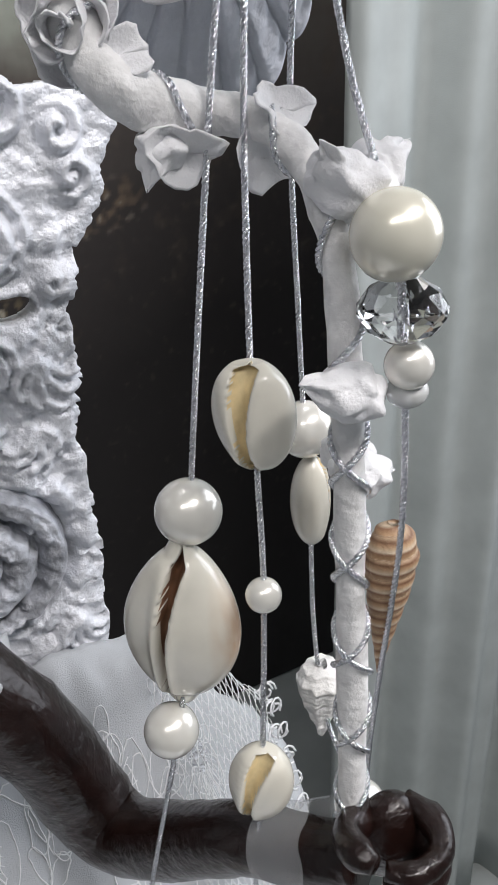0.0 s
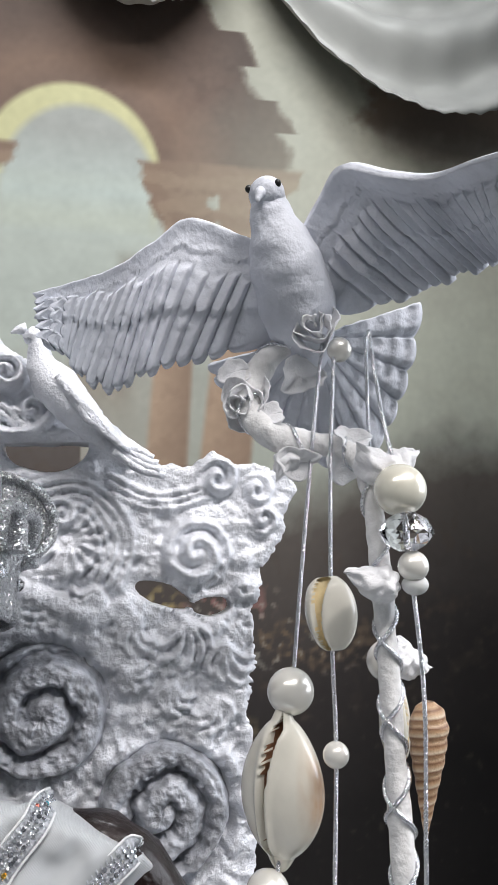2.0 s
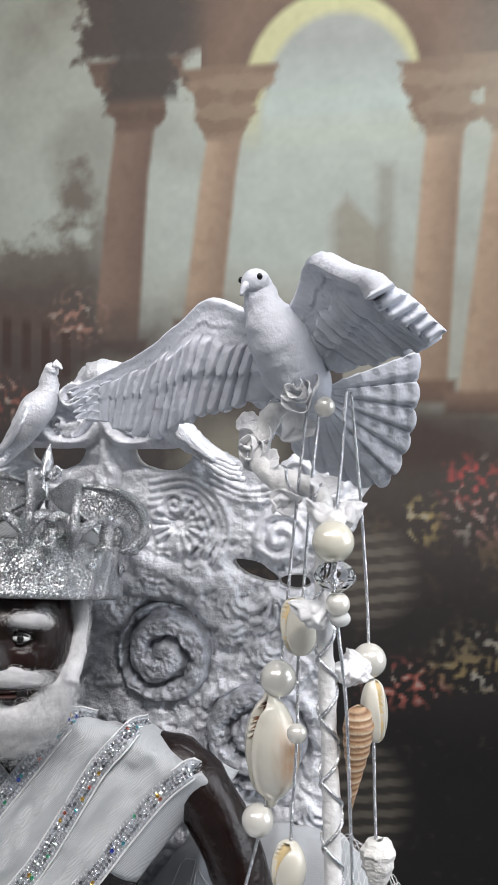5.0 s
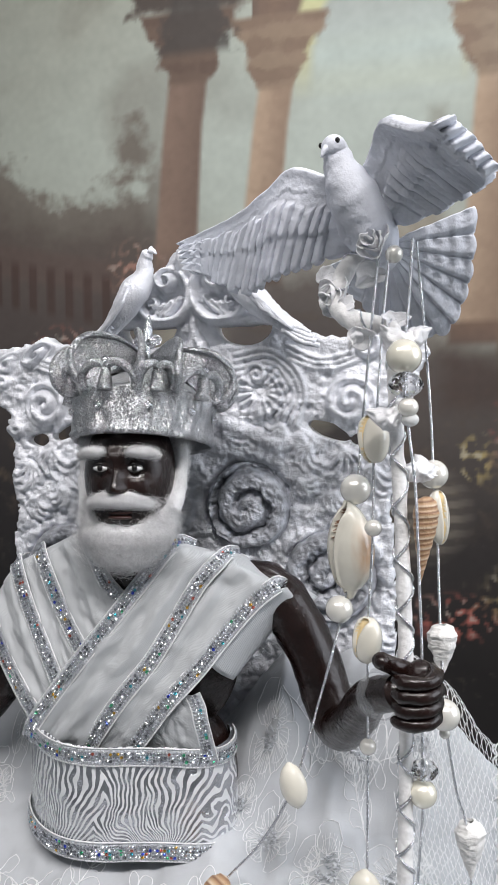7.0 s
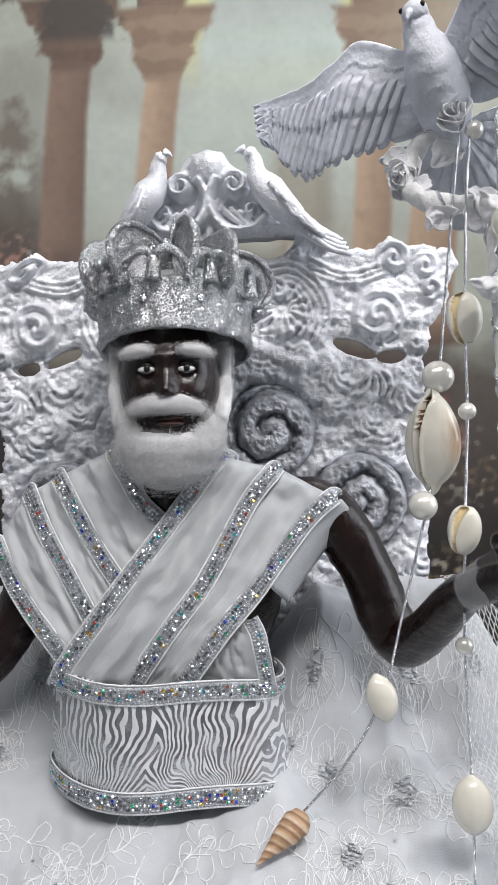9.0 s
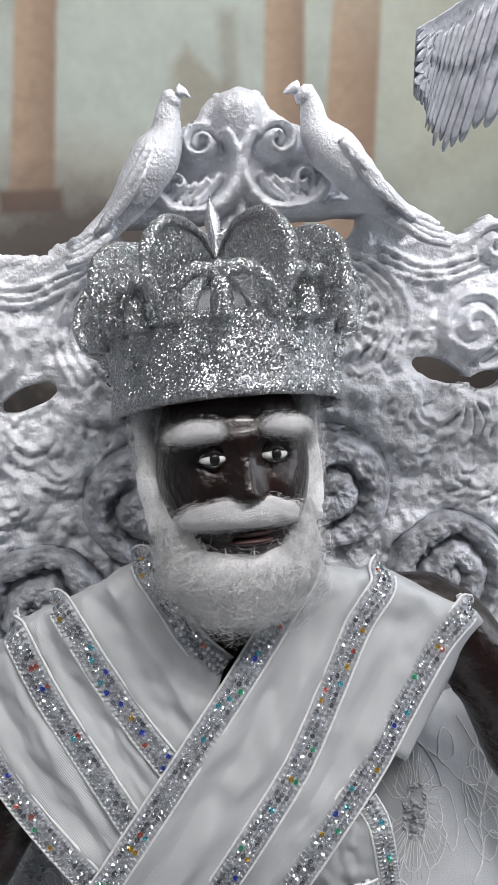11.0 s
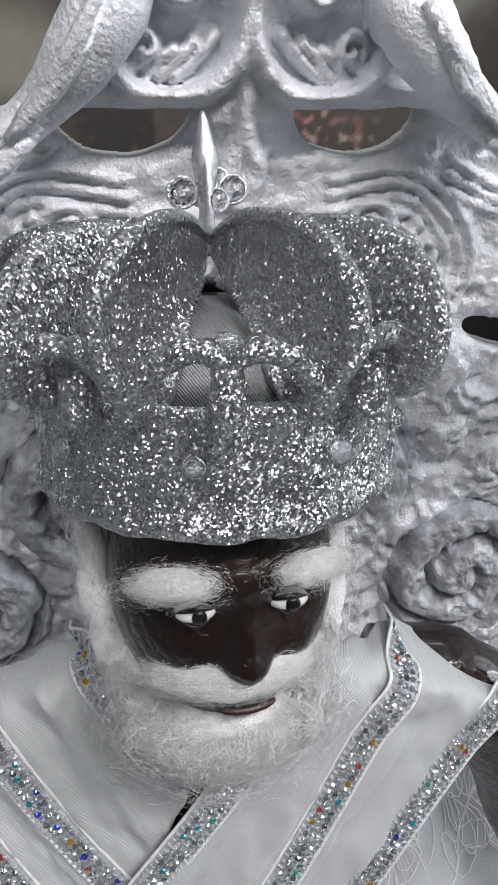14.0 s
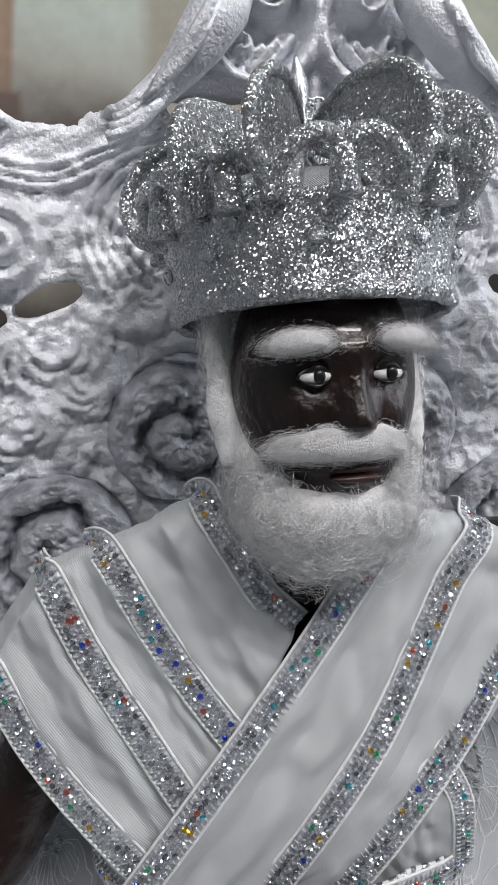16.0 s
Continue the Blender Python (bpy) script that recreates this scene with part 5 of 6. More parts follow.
# the lace skirt
def skirt_z(x, y):
    dx = x + 0.066
    z = np.interp(y, [0.02, 0.08, 0.15, 0.21, 0.255, 0.285, 0.31, 0.335], [-0.17, -0.112, -0.062, -0.022, 0.000, 0.042, 0.086, 0.096])
    inner = np.clip(1 - np.abs(dx) / 0.085, 0, 1)
    z = z * (1 - inner * (y > 0.2)) + inner * (y > 0.2) * np.minimum(z, -0.010)
    z = z - 1.3 * np.clip(x - 0.105, 0, 1) ** 1.0 * np.clip((x - 0.09) / 0.05, 0, 1) - 1.2 * np.clip(-0.245 - x, 0, 1)
    return z


def skirt_point(x, y, off=0.0):
    z = float(skirt_z(np.array(x), np.array(y)))
    z += 0.0060 * noise.fractal(Vector((x * 1.4, y * 0.8, 2.0)) * 26, 1.0, 2.0, 4) + 0.0030 * math.sin(x * 70 + 3 * math.sin(y * 22)) + 0.0016 * noise.fractal(Vector((x, y, 5.0)) * 110, 1.0, 2.0, 3)
    return (x, y, z + off)


skirt = thing("lace_skirt", "white lace skirt with embroidered flowers spread over the seat", "skirt")
xs, ys = np.linspace(-0.30, 0.185, 150), np.linspace(0.03, 0.327, 100)
grid = np.array([[skirt_point(x, y) for x in xs] for y in ys])
v, f = thick_sheet(grid, 0.0012)
from_arrays("cloth", v, f, LACE, skirt)


def laid(points, off=0.00025):
    return [skirt_point(x, y, off) for x, y in points]


WORK, SPANGLE = Pile(), Pile()


def leaf_loop(pile, x, y, ang, ln, wd, r=0.00034):
    k1, k2 = math.sin(x * 4000 + ang * 9), math.cos(y * 5000 + ang * 7)
    pts = []
    for q in np.linspace(0, 2 * np.pi, 17):
        a, b = ln * 0.5 * (1 - math.cos(q)), wd * 0.5 * math.sin(q) * (1 - 0.25 * math.cos(q) + 0.25 * k1 * math.sin(2 * q + k2) + 0.18 * k2 * math.cos(3 * q) + 0.12 * math.sin(6 * q + k1))
        pts.append((x + a * math.cos(ang) - b * math.sin(ang), y + a * math.sin(ang) + b * math.cos(ang)))
    v, f = tube_data(laid(pts), r, 5, False)
    pile.add(v, f)


def spray(x, y, ang, n, rng):
    """A vine of looped leaves."""
    pile = WORK
    pts = [(x, y)]
    for k in range(n):
        x, y = x + 0.011 * math.cos(ang), y + 0.011 * math.sin(ang)
        ang += rng.uniform(-0.5, 0.5)
        pts.append((x, y))
        for side in (-1, 1):
            if rng.random() < 0.85:
                leaf_loop(pile, x, y, ang + side * rng.uniform(0.6, 1.1), rng.uniform(0.009, 0.014), rng.uniform(0.005, 0.008))
    leaf_loop(pile, x, y, ang, 0.013, 0.007)
    v, f = tube_data(laid([tuple(p[:2]) for p in spline([(a, b, 0) for a, b in pts], 6 * len(pts))]), 0.00042, 5)
    pile.add(v, f)


def flower(x, y, r, rng):
    pile = WORK
    turn = rng.uniform(0, 6)
    for k in range(6):
        a = turn + 2 * np.pi * k / 6 + rng.uniform(-0.25, 0.25)
        leaf_loop(pile, x + 0.3 * r * math.cos(a), y + 0.3 * r * math.sin(a), a, r * rng.uniform(0.50, 0.95), r * rng.uniform(0.60, 0.85))
        leaf_loop(pile, x + 0.3 * r * math.cos(a), y + 0.3 * r * math.sin(a), a, r * rng.uniform(0.35, 0.5), r * 0.4, 0.00030)
        for j in range(5):
            b = a + (j - 2) * 0.15 + rng.uniform(-0.04, 0.04)
            v, f = tube_data(laid([(x + q * r * math.cos(b), y + q * r * math.sin(b)) for q in (0.35, 0.6, 0.78)]), 0.00022, 4)
            pile.add(v, f)
    pile = SPANGLE
    for k in range(60):
        a, q = rng.uniform(0, 6.283), r * 0.33 * math.sqrt(rng.random())
        p = skirt_point(x + q * math.cos(a), y + q * math.sin(a), 0.0012)
        tilt = pose(*p, rng.uniform(-25, 25), rng.uniform(-25, 25), 0)
        ring = [tuple(tilt @ Vector((0.0013 * math.cos(w), 0.0013 * math.sin(w), 0))) for w in np.arange(7) * 2 * math.pi / 7]
        low = [(a0, b0, c0 - 0.0003) for a0, b0, c0 in ring]
        pile.add(ring + low, [tuple(range(7)), tuple(range(13, 6, -1))] + [(m, (m + 1) % 7, 7 + (m + 1) % 7, 7 + m) for m in range(7)])


rng = random.Random(12)
for x, y, a, n in ((-0.115, 0.205, -2.4, 5), (-0.085, 0.195, -1.9, 5), (-0.05, 0.185, -1.2, 4), (-0.19, 0.20, -1.0, 4), (-0.15, 0.16, 0.2, 4), (0.03, 0.165, 0.5, 5), (-0.02, 0.175, -0.7, 4),
                   (0.055, 0.29, -0.6, 4), (0.02, 0.30, -0.3, 3), (0.10, 0.27, -1.2, 4), (0.06, 0.15, -0.3, 4), (-0.22, 0.26, -1.4, 4), (-0.185, 0.235, -2.2, 3), (0.115, 0.20, 2.6, 3), (-0.01, 0.14, 0.3, 4), (-0.165, 0.205, -0.1, 5), (-0.135, 0.186, 0.1, 5), (-0.065, 0.197, -0.15, 5), (-0.10, 0.172, 0.2, 5), (-0.015, 0.20, -0.3, 4), (-0.215, 0.19, 0.2, 4), (0.035, 0.265, 0.8, 3), (0.085, 0.245, 1.9, 3), (0.045, 0.31, -0.9, 3),
                   (0.125, 0.255, -2.0, 3), (-0.205, 0.275, -0.7, 3), (-0.235, 0.225, -1.1, 3), (0.005, 0.22, -1.1, 3), (-0.04, 0.155, 0.4, 4), (-0.18, 0.14, 0.5, 4), (-0.09, 0.14, -0.2, 4), (0.045, 0.205, 1.2, 2)):
    spray(x, y, a, n, rng)
for x, y, r in ((0.062, 0.225, 0.024), (0.020, 0.245, 0.020), (0.105, 0.225, 0.026), (0.085, 0.165, 0.020), (0.030, 0.195, 0.016), (0.014, 0.285, 0.018), (-0.170, 0.285, 0.018), (0.075, 0.285, 0.018), (-0.21, 0.23, 0.02), (0.118, 0.290, 0.016), (0.045, 0.175, 0.018), (-0.19, 0.255, 0.016), (-0.005, 0.265, 0.014)):
    flower(x, y, r, rng)
tagged(WORK.make("embroidery", THREAD, skirt, "raised white thread flowers and leaves"), kind="stuff")
tagged(SPANGLE.make("sequin_work", SEQUIN, skirt, "silver sequins", smooth=False), kind="stuff")
for k in range(26):
    x, y = rng.uniform(-0.2, 0.12), rng.uniform(0.11, 0.20)
    bm = bmesh.new()
    bmesh.ops.create_icosphere(bm, subdivisions=1, radius=0.0013)
    bmesh.ops.scale(bm, vec=(1, 1, 0.6), verts=bm.verts)
    bmesh.ops.translate(bm, vec=skirt_point(x, y, 0.0008), verts=bm.verts)
    part("sequin_bead", bm, CRYSTAL, skirt, smooth=False)


# a net veil at the skirt's outer edge: real meshwork
def net_edge():
    pile = Pile()
    def at(u, w):
        x, y, z = skirt_point(0.098 + 0.055 * u, 0.315 - 0.16 * w, 0.003)
        return (x + 0.006 + 0.010 * u, y, z + 0.004 + 0.004 * math.sin(9 * w))
    nu, nw = 20, 46
    for i in range(nu):
        for j in range(nw):
            p = [at((i + 0.5 * (j % 2) + 0.5 * math.cos(q)) / nu, (j + 0.62 * math.sin(q)) / nw) for q in np.linspace(0, 2 * np.pi, 7)]
            v, f = tube_data(p, 0.00022, 4, False)
            pile.add(v, f)
    tagged(pile.make("net_veil", THREAD, skirt, "white hexagonal net"), kind="stuff")
    edge = Pile()
    for j in range(26):
        x, y, z = at(1.0, j / 25)
        for k in range(3):
            q0 = rng.uniform(0, 6.28)
            loop = [(x + 0.004 * math.cos(q0 + q) + 0.002 * k, y + 0.002 * math.sin(q), z + 0.0045 * math.sin(q0 + q) + 0.002) for q in np.linspace(0, 5, 9)]
            v, f = tube_data(loop, 0.0006, 5)
            edge.add(v, f)
    edge.make("lace_edge", THREAD, skirt, "scalloped lace edging")


net_edge()
pedestal = tagged(part("pedestal", box_bm(-0.34, -0.02, -1.70, 0.22, 0.40, -0.13), LACE, smooth=False), "white cloth-covered pedestal under the throne", "pedestal")

# the dove on the staff: one mesh
def wing_data(lead, trail, feathers, face, seed, tip_fan=0.0):
    nu, nv = 330, 60
    a, b = spline(lead, nu), spline(trail, nu)
    u0 = np.linspace(0, 1, nu)
    b = np.stack([np.interp(u0 ** 0.55, u0, b[:, k]) for k in range(3)], 1)
    u, w = u0[:, None], np.linspace(0, 1, nv)[None]
    n = np.array(face, float)
    n /= np.linalg.norm(n)
    phase = u * feathers + 0.0 * w
    idx = np.floor(phase)
    fr = phase - idx
    uneven = np.sin(idx * 12.9898 + seed * 3.1) * 43758.5453
    uneven = uneven - np.floor(uneven)
    round_end = np.abs(np.sin(np.pi * u * feathers)) ** 0.5
    reach = 0.88 + 0.07 * round_end + (0.05 + 0.05 * u) * uneven
    reach = reach[:, -1:]
    grid = a[:, None] + (b - a)[:, None] * (w * reach)[..., None]
    # ragged ends of the outer feathers
    span = (a[-1] - a[-30]) / np.linalg.norm(a[-1] - a[-30])
    ragged = np.clip((u - 0.86) / 0.14, 0, 1) * (0.0025 + 0.0085 * np.abs(np.sin(np.pi * w * 5.5 + seed)) ** 0.6)
    grid = grid + span * ragged[..., None]
    cover = 0.34 - 0.16 * u + 0.045 * np.abs(np.sin(np.pi * u * 5 + seed)) + 0.02 * np.sin(u * 41)
    ramp = np.clip((w - cover) / 0.05, 0, 1)
    ridge = (1 - np.exp(-(fr / 0.13) ** 2)) * (1 - 0.55 * fr)
    h = 0.0054 * ridge * ramp * (0.7 + 0.5 * uneven)
    h = h + 0.0034 * (1 - ramp) * (w > 0.02)
    row = 0.66 - 0.10 * u + 0.03 * np.abs(np.sin(np.pi * u * feathers))
    h = h + 0.0016 * np.clip((row - w) / 0.03, 0, 1) * ramp
    h = h + 0.0009 * (w < 0.20 + 0.03 * np.abs(np.sin(np.pi * u * 9)))
    h = h + 0.0022 * np.exp(-((w - 0.03) / 0.08) ** 2)
    pts = grid.reshape(-1, 3)
    h = h + 0.0006 * hash_noise(pts + seed, 130, 4).reshape(nu, nv)
    h = h + 0.0035 * np.sin(np.pi * w) * (1 - u * 0.5) + 0.0016 * u ** 2
    front = grid + n * h[..., None]
    back = grid - n * (0.0010 + 0.6 * h[..., None])
    v1, f1 = sheet_data(front)
    v2, f2 = sheet_data(back)
    m = nu * nv
    f = f1 + [tuple(i + m for i in q[::-1]) for q in f2]
    rim = [j for j in range(nv)] + [i * nv + nv - 1 for i in range(1, nu)] + [(nu - 1) * nv + j for j in range(nv - 2, -1, -1)] + [i * nv for i in range(nu - 2, 0, -1)]
    f += [(q, p, p + m, q + m) for p, q in zip(rim, rim[1:] + rim[:1])]
    return np.vstack([v1, v2]), f


def dove():
    pile = Pile()
    body = spline([(0.0715, 0.1865, 0.4215), (0.0722, 0.1870, 0.4160), (0.0745, 0.1890, 0.4070), (0.0790, 0.1920, 0.3955), (0.0850, 0.1985, 0.3825), (0.0905, 0.2080, 0.3725), (0.0960, 0.2190, 0.3640), (0.1010, 0.2290, 0.3580)], 60)
    s = np.linspace(0, 1, 60)
    rad = np.interp(s, [0, 0.03, 0.09, 0.17, 0.28, 0.45, 0.62, 0.78, 0.9, 1], [0.001, 0.0042, 0.0064, 0.0066, 0.0090, 0.0142, 0.0158, 0.0128, 0.0088, 0.0060])
    v, f = ball_data((0.0715, 0.1860, 0.4165), (0.0070, 0.0076, 0.0068), 18, 24)
    pile.add(v, f)
    v, f = tube_data(body, rad, 36)
    v = v + 0.0009 * hash_noise(v, 130, 4)[:, None]
    pile.add(v, f)
    face = pose(0.0715, 0.1860, 0.4165, 0, 0, -34)
    beak = spline([tuple(face @ Vector(q)) for q in ((0, -0.0040, -0.0005), (0, -0.0078, -0.0030), (0, -0.0098, -0.0070))], 10)
    v, f = tube_data(beak, np.linspace(0.0030, 0.0007, 10), 12)
    pile.add(v, f)
    for x in (-0.0060, 0.0060):
        v, f = ball_data(tuple(face @ Vector((x, -0.0038, 0.0018))), (0.0014, 0.0014, 0.0016), 8, 10)
        pile.add(v, f, 1)
    v, f = wing_data([(0.080, 0.200, 0.399), (0.067, 0.206, 0.406), (0.046, 0.211, 0.414), (0.032, 0.210, 0.403), (0.018, 0.203, 0.389), (0.005, 0.191, 0.378), (-0.005, 0.181, 0.3705)],
                     [(0.090, 0.212, 0.366), (0.064, 0.218, 0.361), (0.048, 0.221, 0.356), (0.030, 0.222, 0.351), (0.014, 0.221, 0.345), (0.001, 0.203, 0.348), (-0.005, 0.185, 0.357)], 19, (-0.25, -0.95, 0.1), 1.0)
    pile.add(v, f)
    v, f = wing_data([(0.086, 0.198, 0.402), (0.094, 0.189, 0.418), (0.100, 0.177, 0.427), (0.113, 0.163, 0.4185), (0.123, 0.150, 0.4120), (0.1265, 0.126, 0.4055), (0.1290, 0.105, 0.3990)],
                     [(0.104, 0.211, 0.375), (0.121, 0.201, 0.3775), (0.132, 0.190, 0.379), (0.141, 0.177, 0.381), (0.1490, 0.163, 0.3825), (0.1525, 0.153, 0.3840), (0.1515, 0.145, 0.3870)], 21, (-0.60, -0.55, -0.45), 4.0)
    pile.add(v, f)
    # fanned tail
    rim = spline([(0.059, 0.257, 0.366), (0.066, 0.259, 0.354), (0.086, 0.262, 0.333), (0.106, 0.262, 0.321), (0.131, 0.256, 0.319), (0.143, 0.246, 0.338), (0.148, 0.232, 0.361), (0.1485, 0.217, 0.388)], 240)
    root = np.array([0.097, 0.212, 0.367])
    nu, nv = 240, 40
    u, w = np.linspace(0, 1, nu)[:, None], np.linspace(0.04, 1, nv)[None]
    fe = 13
    edge = 0.955 + 0.06 * np.abs(np.sin(np.pi * u * fe)) ** 0.6
    grid = root + (rim[:, None] - root) * (w * edge)[..., None]
    fold = 0.0058 * (1 - np.exp(-(((u * fe) % 1.0) / 0.16) ** 2)) * (1 - 0.5 * ((u * fe) % 1.0)) * w + 0.0008 * np.sin(w * 40 + 8 * u) * w
    grid = grid + np.array([-0.25, -0.9, -0.1]) * (fold + 0.006 * np.sin(np.pi * w) * 0.6)[..., None]
    pts = grid.reshape(-1, 3)
    grid = (pts + 0.0007 * hash_noise(pts, 140, 3)[:, None] * np.array([-0.2, -1, 0])).reshape(nu, nv, 3)
    v, f = thick_sheet(grid, 0.0022)
    pile.add(v, f)
    ob = pile.make("dove_figure", [WHITE_PAINT, BLACK])
    ob.matrix_world = pose(0.003, 0, 0)
    tagged(ob, "pale white-painted dove figure with spread wings and fanned tail", "dove figure")


dove()


# the staff
STAFF = [(0.1120, 0.172, -0.125), (0.1125, 0.167, 0.00), (0.1132, 0.1650, 0.10), (0.1128, 0.1655, 0.168), (0.1110, 0.1660, 0.215), (0.1094, 0.1660, 0.254), (0.1083, 0.1670, 0.276), (0.1075, 0.1690, 0.294), (0.1078, 0.1770, 0.3080),
         (0.1065, 0.1880, 0.3170), (0.1010, 0.2000, 0.3210), (0.0880, 0.2050, 0.3225), (0.0765, 0.2065, 0.3280), (0.0715, 0.2120, 0.3400), (0.0780, 0.2120, 0.3550), (0.0880, 0.2090, 0.3650)]


def cord_data(path, r=0.0009, pitch=0.0042):
    """A twisted cord of three strands."""
    path = np.asarray(path, float)
    ln = np.concatenate([[0], np.cumsum(np.linalg.norm(np.diff(path, axis=0), axis=1))])
    n = max(8, int(ln[-1] / 0.00055))
    s = np.linspace(0, ln[-1], n)
    p = np.stack([np.interp(s, ln, path[:, k]) for k in range(3)], 1)
    _, a, b = frames(p)
    pile = Pile()
    for k in range(3):
        th = 2 * np.pi * (s / pitch + k / 3)
        q = p + (a * np.cos(th)[:, None] + b * np.sin(th)[:, None]) * r * 0.52
        v, f = tube_data(q, r * 0.56, 5)
        pile.add(v, f)
    return np.vstack(pile.v), pile.f


def rose(parent, centre, radius, facing, name="ribbon_rose"):
    """A rolled ribbon rose."""
    n, m = 150, 9
    a = np.linspace(0, 2 * np.pi * 3.2, n)[:, None]
    w = np.linspace(0, 1, m)[None]
    f0 = a / a[-1]
    r = radius * (0.12 + 0.80 * f0 ** 0.8) * (1 + 0.13 * np.sin(a * 2.6 + 1)) * (0.75 + 0.25 * w * (1 + 0.6 * f0))
    h = radius * (0.75 * w * (1 - 0.35 * f0) - 0.55 * f0 + 0.10 * np.sin(a * 3.1))
    grid = np.stack([r * np.cos(a), r * np.sin(a), h + 0 * a], 2)
    v, f = thick_sheet(grid, 0.00035)
    to = Vector(facing).to_track_quat("Z", "Y").to_matrix()
    v = np.array([to @ Vector(p) for p in v]) + np.array(centre)
    v = v + 0.16 * radius * np.stack([hash_noise(v + 3.0 * k, 130, 3) for k in range(3)], 1)
    return from_arrays(name, v, f, RIBBON, parent, "white ribbon rose")


def bud(parent, centre, radius, point, turn=0.0):
    """A loosely rolled scrap of ribbon with a pointed tip."""
    v, f = ball_data((0, 0, 0), (1, 1, 1), 44, 60)
    w = np.arctan2(v[:, 1], v[:, 0]) + turn
    fold = 0.13 * np.abs(np.sin(1.5 * w + 5.0 * v[:, 2])) + 0.05 * np.sin(4 * w - 7 * v[:, 2])
    tip = np.clip(v[:, 2], 0, 1)
    flat = np.stack([v[:, 0] * (1 - 0.62 * tip ** 2), v[:, 1] * 0.72 * (1 - 0.62 * tip ** 2), v[:, 2] * (0.85 + 0.55 * tip)], 1) * (1 - 0.12 + fold)[:, None]
    to = Vector(point).to_track_quat("Z", "Y").to_matrix()
    q = np.array([to @ Vector(p) for p in flat]) * radius + np.array(centre)
    q = q + 0.13 * radius * np.stack([hash_noise(q + 2.0 * k, 170, 3) for k in range(3)], 1)
    return from_arrays("ribbon_bud", q, f, RIBBON, parent, "rolled white organza ribbon")


def petal(parent, centre, radius, facing, turn=0.0):
    radius = radius * 0.85
    n, m = 26, 10
    a, q = np.linspace(0, 2 * np.pi, n)[:, None], np.linspace(0.02, 1, m)[None]
    edge = 1 + 0.15 * np.sin(a * 3 + turn) + 0.07 * np.sin(a * 7)
    grid = np.stack([radius * q * edge * np.cos(a), radius * 0.8 * q * edge * np.sin(a), radius * (0.25 * q ** 2 + 0.12 * q * np.sin(a * 2 + turn))], 2)
    v, f = thick_sheet(grid, 0.0004)
    to = Vector(facing).to_track_quat("Z", "Y").to_matrix()
    v = np.array([to @ Vector(p) for p in v]) + np.array(centre)
    v = v + 0.20 * radius * np.stack([hash_noise(v + 5.0 * k, 150, 3) for k in range(3)], 1)
    return from_arrays("petal", v, f, RIBBON, parent, "white organza petal")


staff = thing("staff", "white wooden staff wound with silver cord and ribbon roses", "staff")
path = spline(STAFF, 220)
s = np.linspace(0, 1, 220)
rad = np.interp(s, [0, 0.5, 0.62, 0.75, 1], [0.0040, 0.0036, 0.0038, 0.0060, 0.0050]) * (1 + 0.06 * np.sin(s * 90) + 0.05 * np.sin(s * 37))
v, f = tube_data(path, rad, 20)
v = v + 0.0006 * hash_noise(v, 150, 4)[:, None]
from_arrays("rod", v, f, WOOD_WHITE, staff)
_, fa, fb = frames(path)
ln = np.concatenate([[0], np.cumsum(np.linalg.norm(np.diff(path, axis=0), axis=1))])
for way, shift in ((1, 0.0), (-1, 0.0)):
    for lo, hi in ((0.0, 0.385), (0.385, ln[-1])):
        if way < 0 and hi > 0.42:
            continue
        ss = np.linspace(lo, hi, 900 if lo == 0 else 420)
        c = np.stack([np.interp(ss, ln, path[:, k]) for k in range(3)], 1)
        ea = np.stack([np.interp(ss, ln, fa[:, k]) for k in range(3)], 1)
        eb = np.stack([np.interp(ss, ln, fb[:, k]) for k in range(3)], 1)
        rr = np.interp(ss, ln, rad) + 0.0005
        th = way * (2 * np.pi * ss / 0.0265 + 0.4 * np.sin(ss * 31)) + 0.6 + (0.9 if way < 0 else 0)
        v, f = cord_data(c + (ea * np.cos(th)[:, None] + eb * np.sin(th)[:, None]) * rr[:, None], 0.00085)
        from_arrays("cord_winding", v, f, CORD, staff, "silver cord wound round the rod")
for c, r, d in (((0.0935, 0.1925, 0.3665), 0.0100, (-0.3, -0.9, 0.15)), ((0.0690, 0.2100, 0.3390), 0.0112, (-0.5, -0.8, -0.1))):
    rose(staff, c, r, d)
for c, r, d, t in (((0.1052, 0.1605, 0.2685), 0.0085, (-1.0, 0.0, 0.35), 0.0), ((0.1190, 0.1740, 0.2400), 0.0080, (1.0, 0.1, -0.15), 1.0), ((0.1100, 0.1690, 0.3080), 0.0095, (-0.6, -0.2, 0.6), 2.0),
                   ((0.1175, 0.1720, 0.3100), 0.0080, (0.8, 0.0, 0.5), 3.0), ((0.1225, 0.1840, 0.2400), 0.0075, (-0.4, -0.3, 0.8), 4.0), ((0.0850, 0.2030, 0.3150), 0.0070, (-0.5, -0.2, -0.8), 5.0)):
    bud(staff, c, r, d, t)
for c, r, d, t in (((0.0880, 0.1985, 0.3140), 0.0090, (-0.2, -0.9, -0.3), 0.3), ((0.1060, 0.1945, 0.3120), 0.0092, (-0.1, -1.0, -0.2), 1.2), ((0.0920, 0.2060, 0.3490), 0.0105, (-0.1, -1, 0.0), 2.0),
                   ((0.1075, 0.1900, 0.3215), 0.0085, (0.1, -0.9, 0.4), 0.8), ((0.0660, 0.2130, 0.3520), 0.0075, (-0.4, -0.9, 0.1), 3.0), ((0.0780, 0.2050, 0.3330), 0.0075, (-0.3, -0.9, 0.2), 4.0)):
    petal(staff, c, r, d, t)


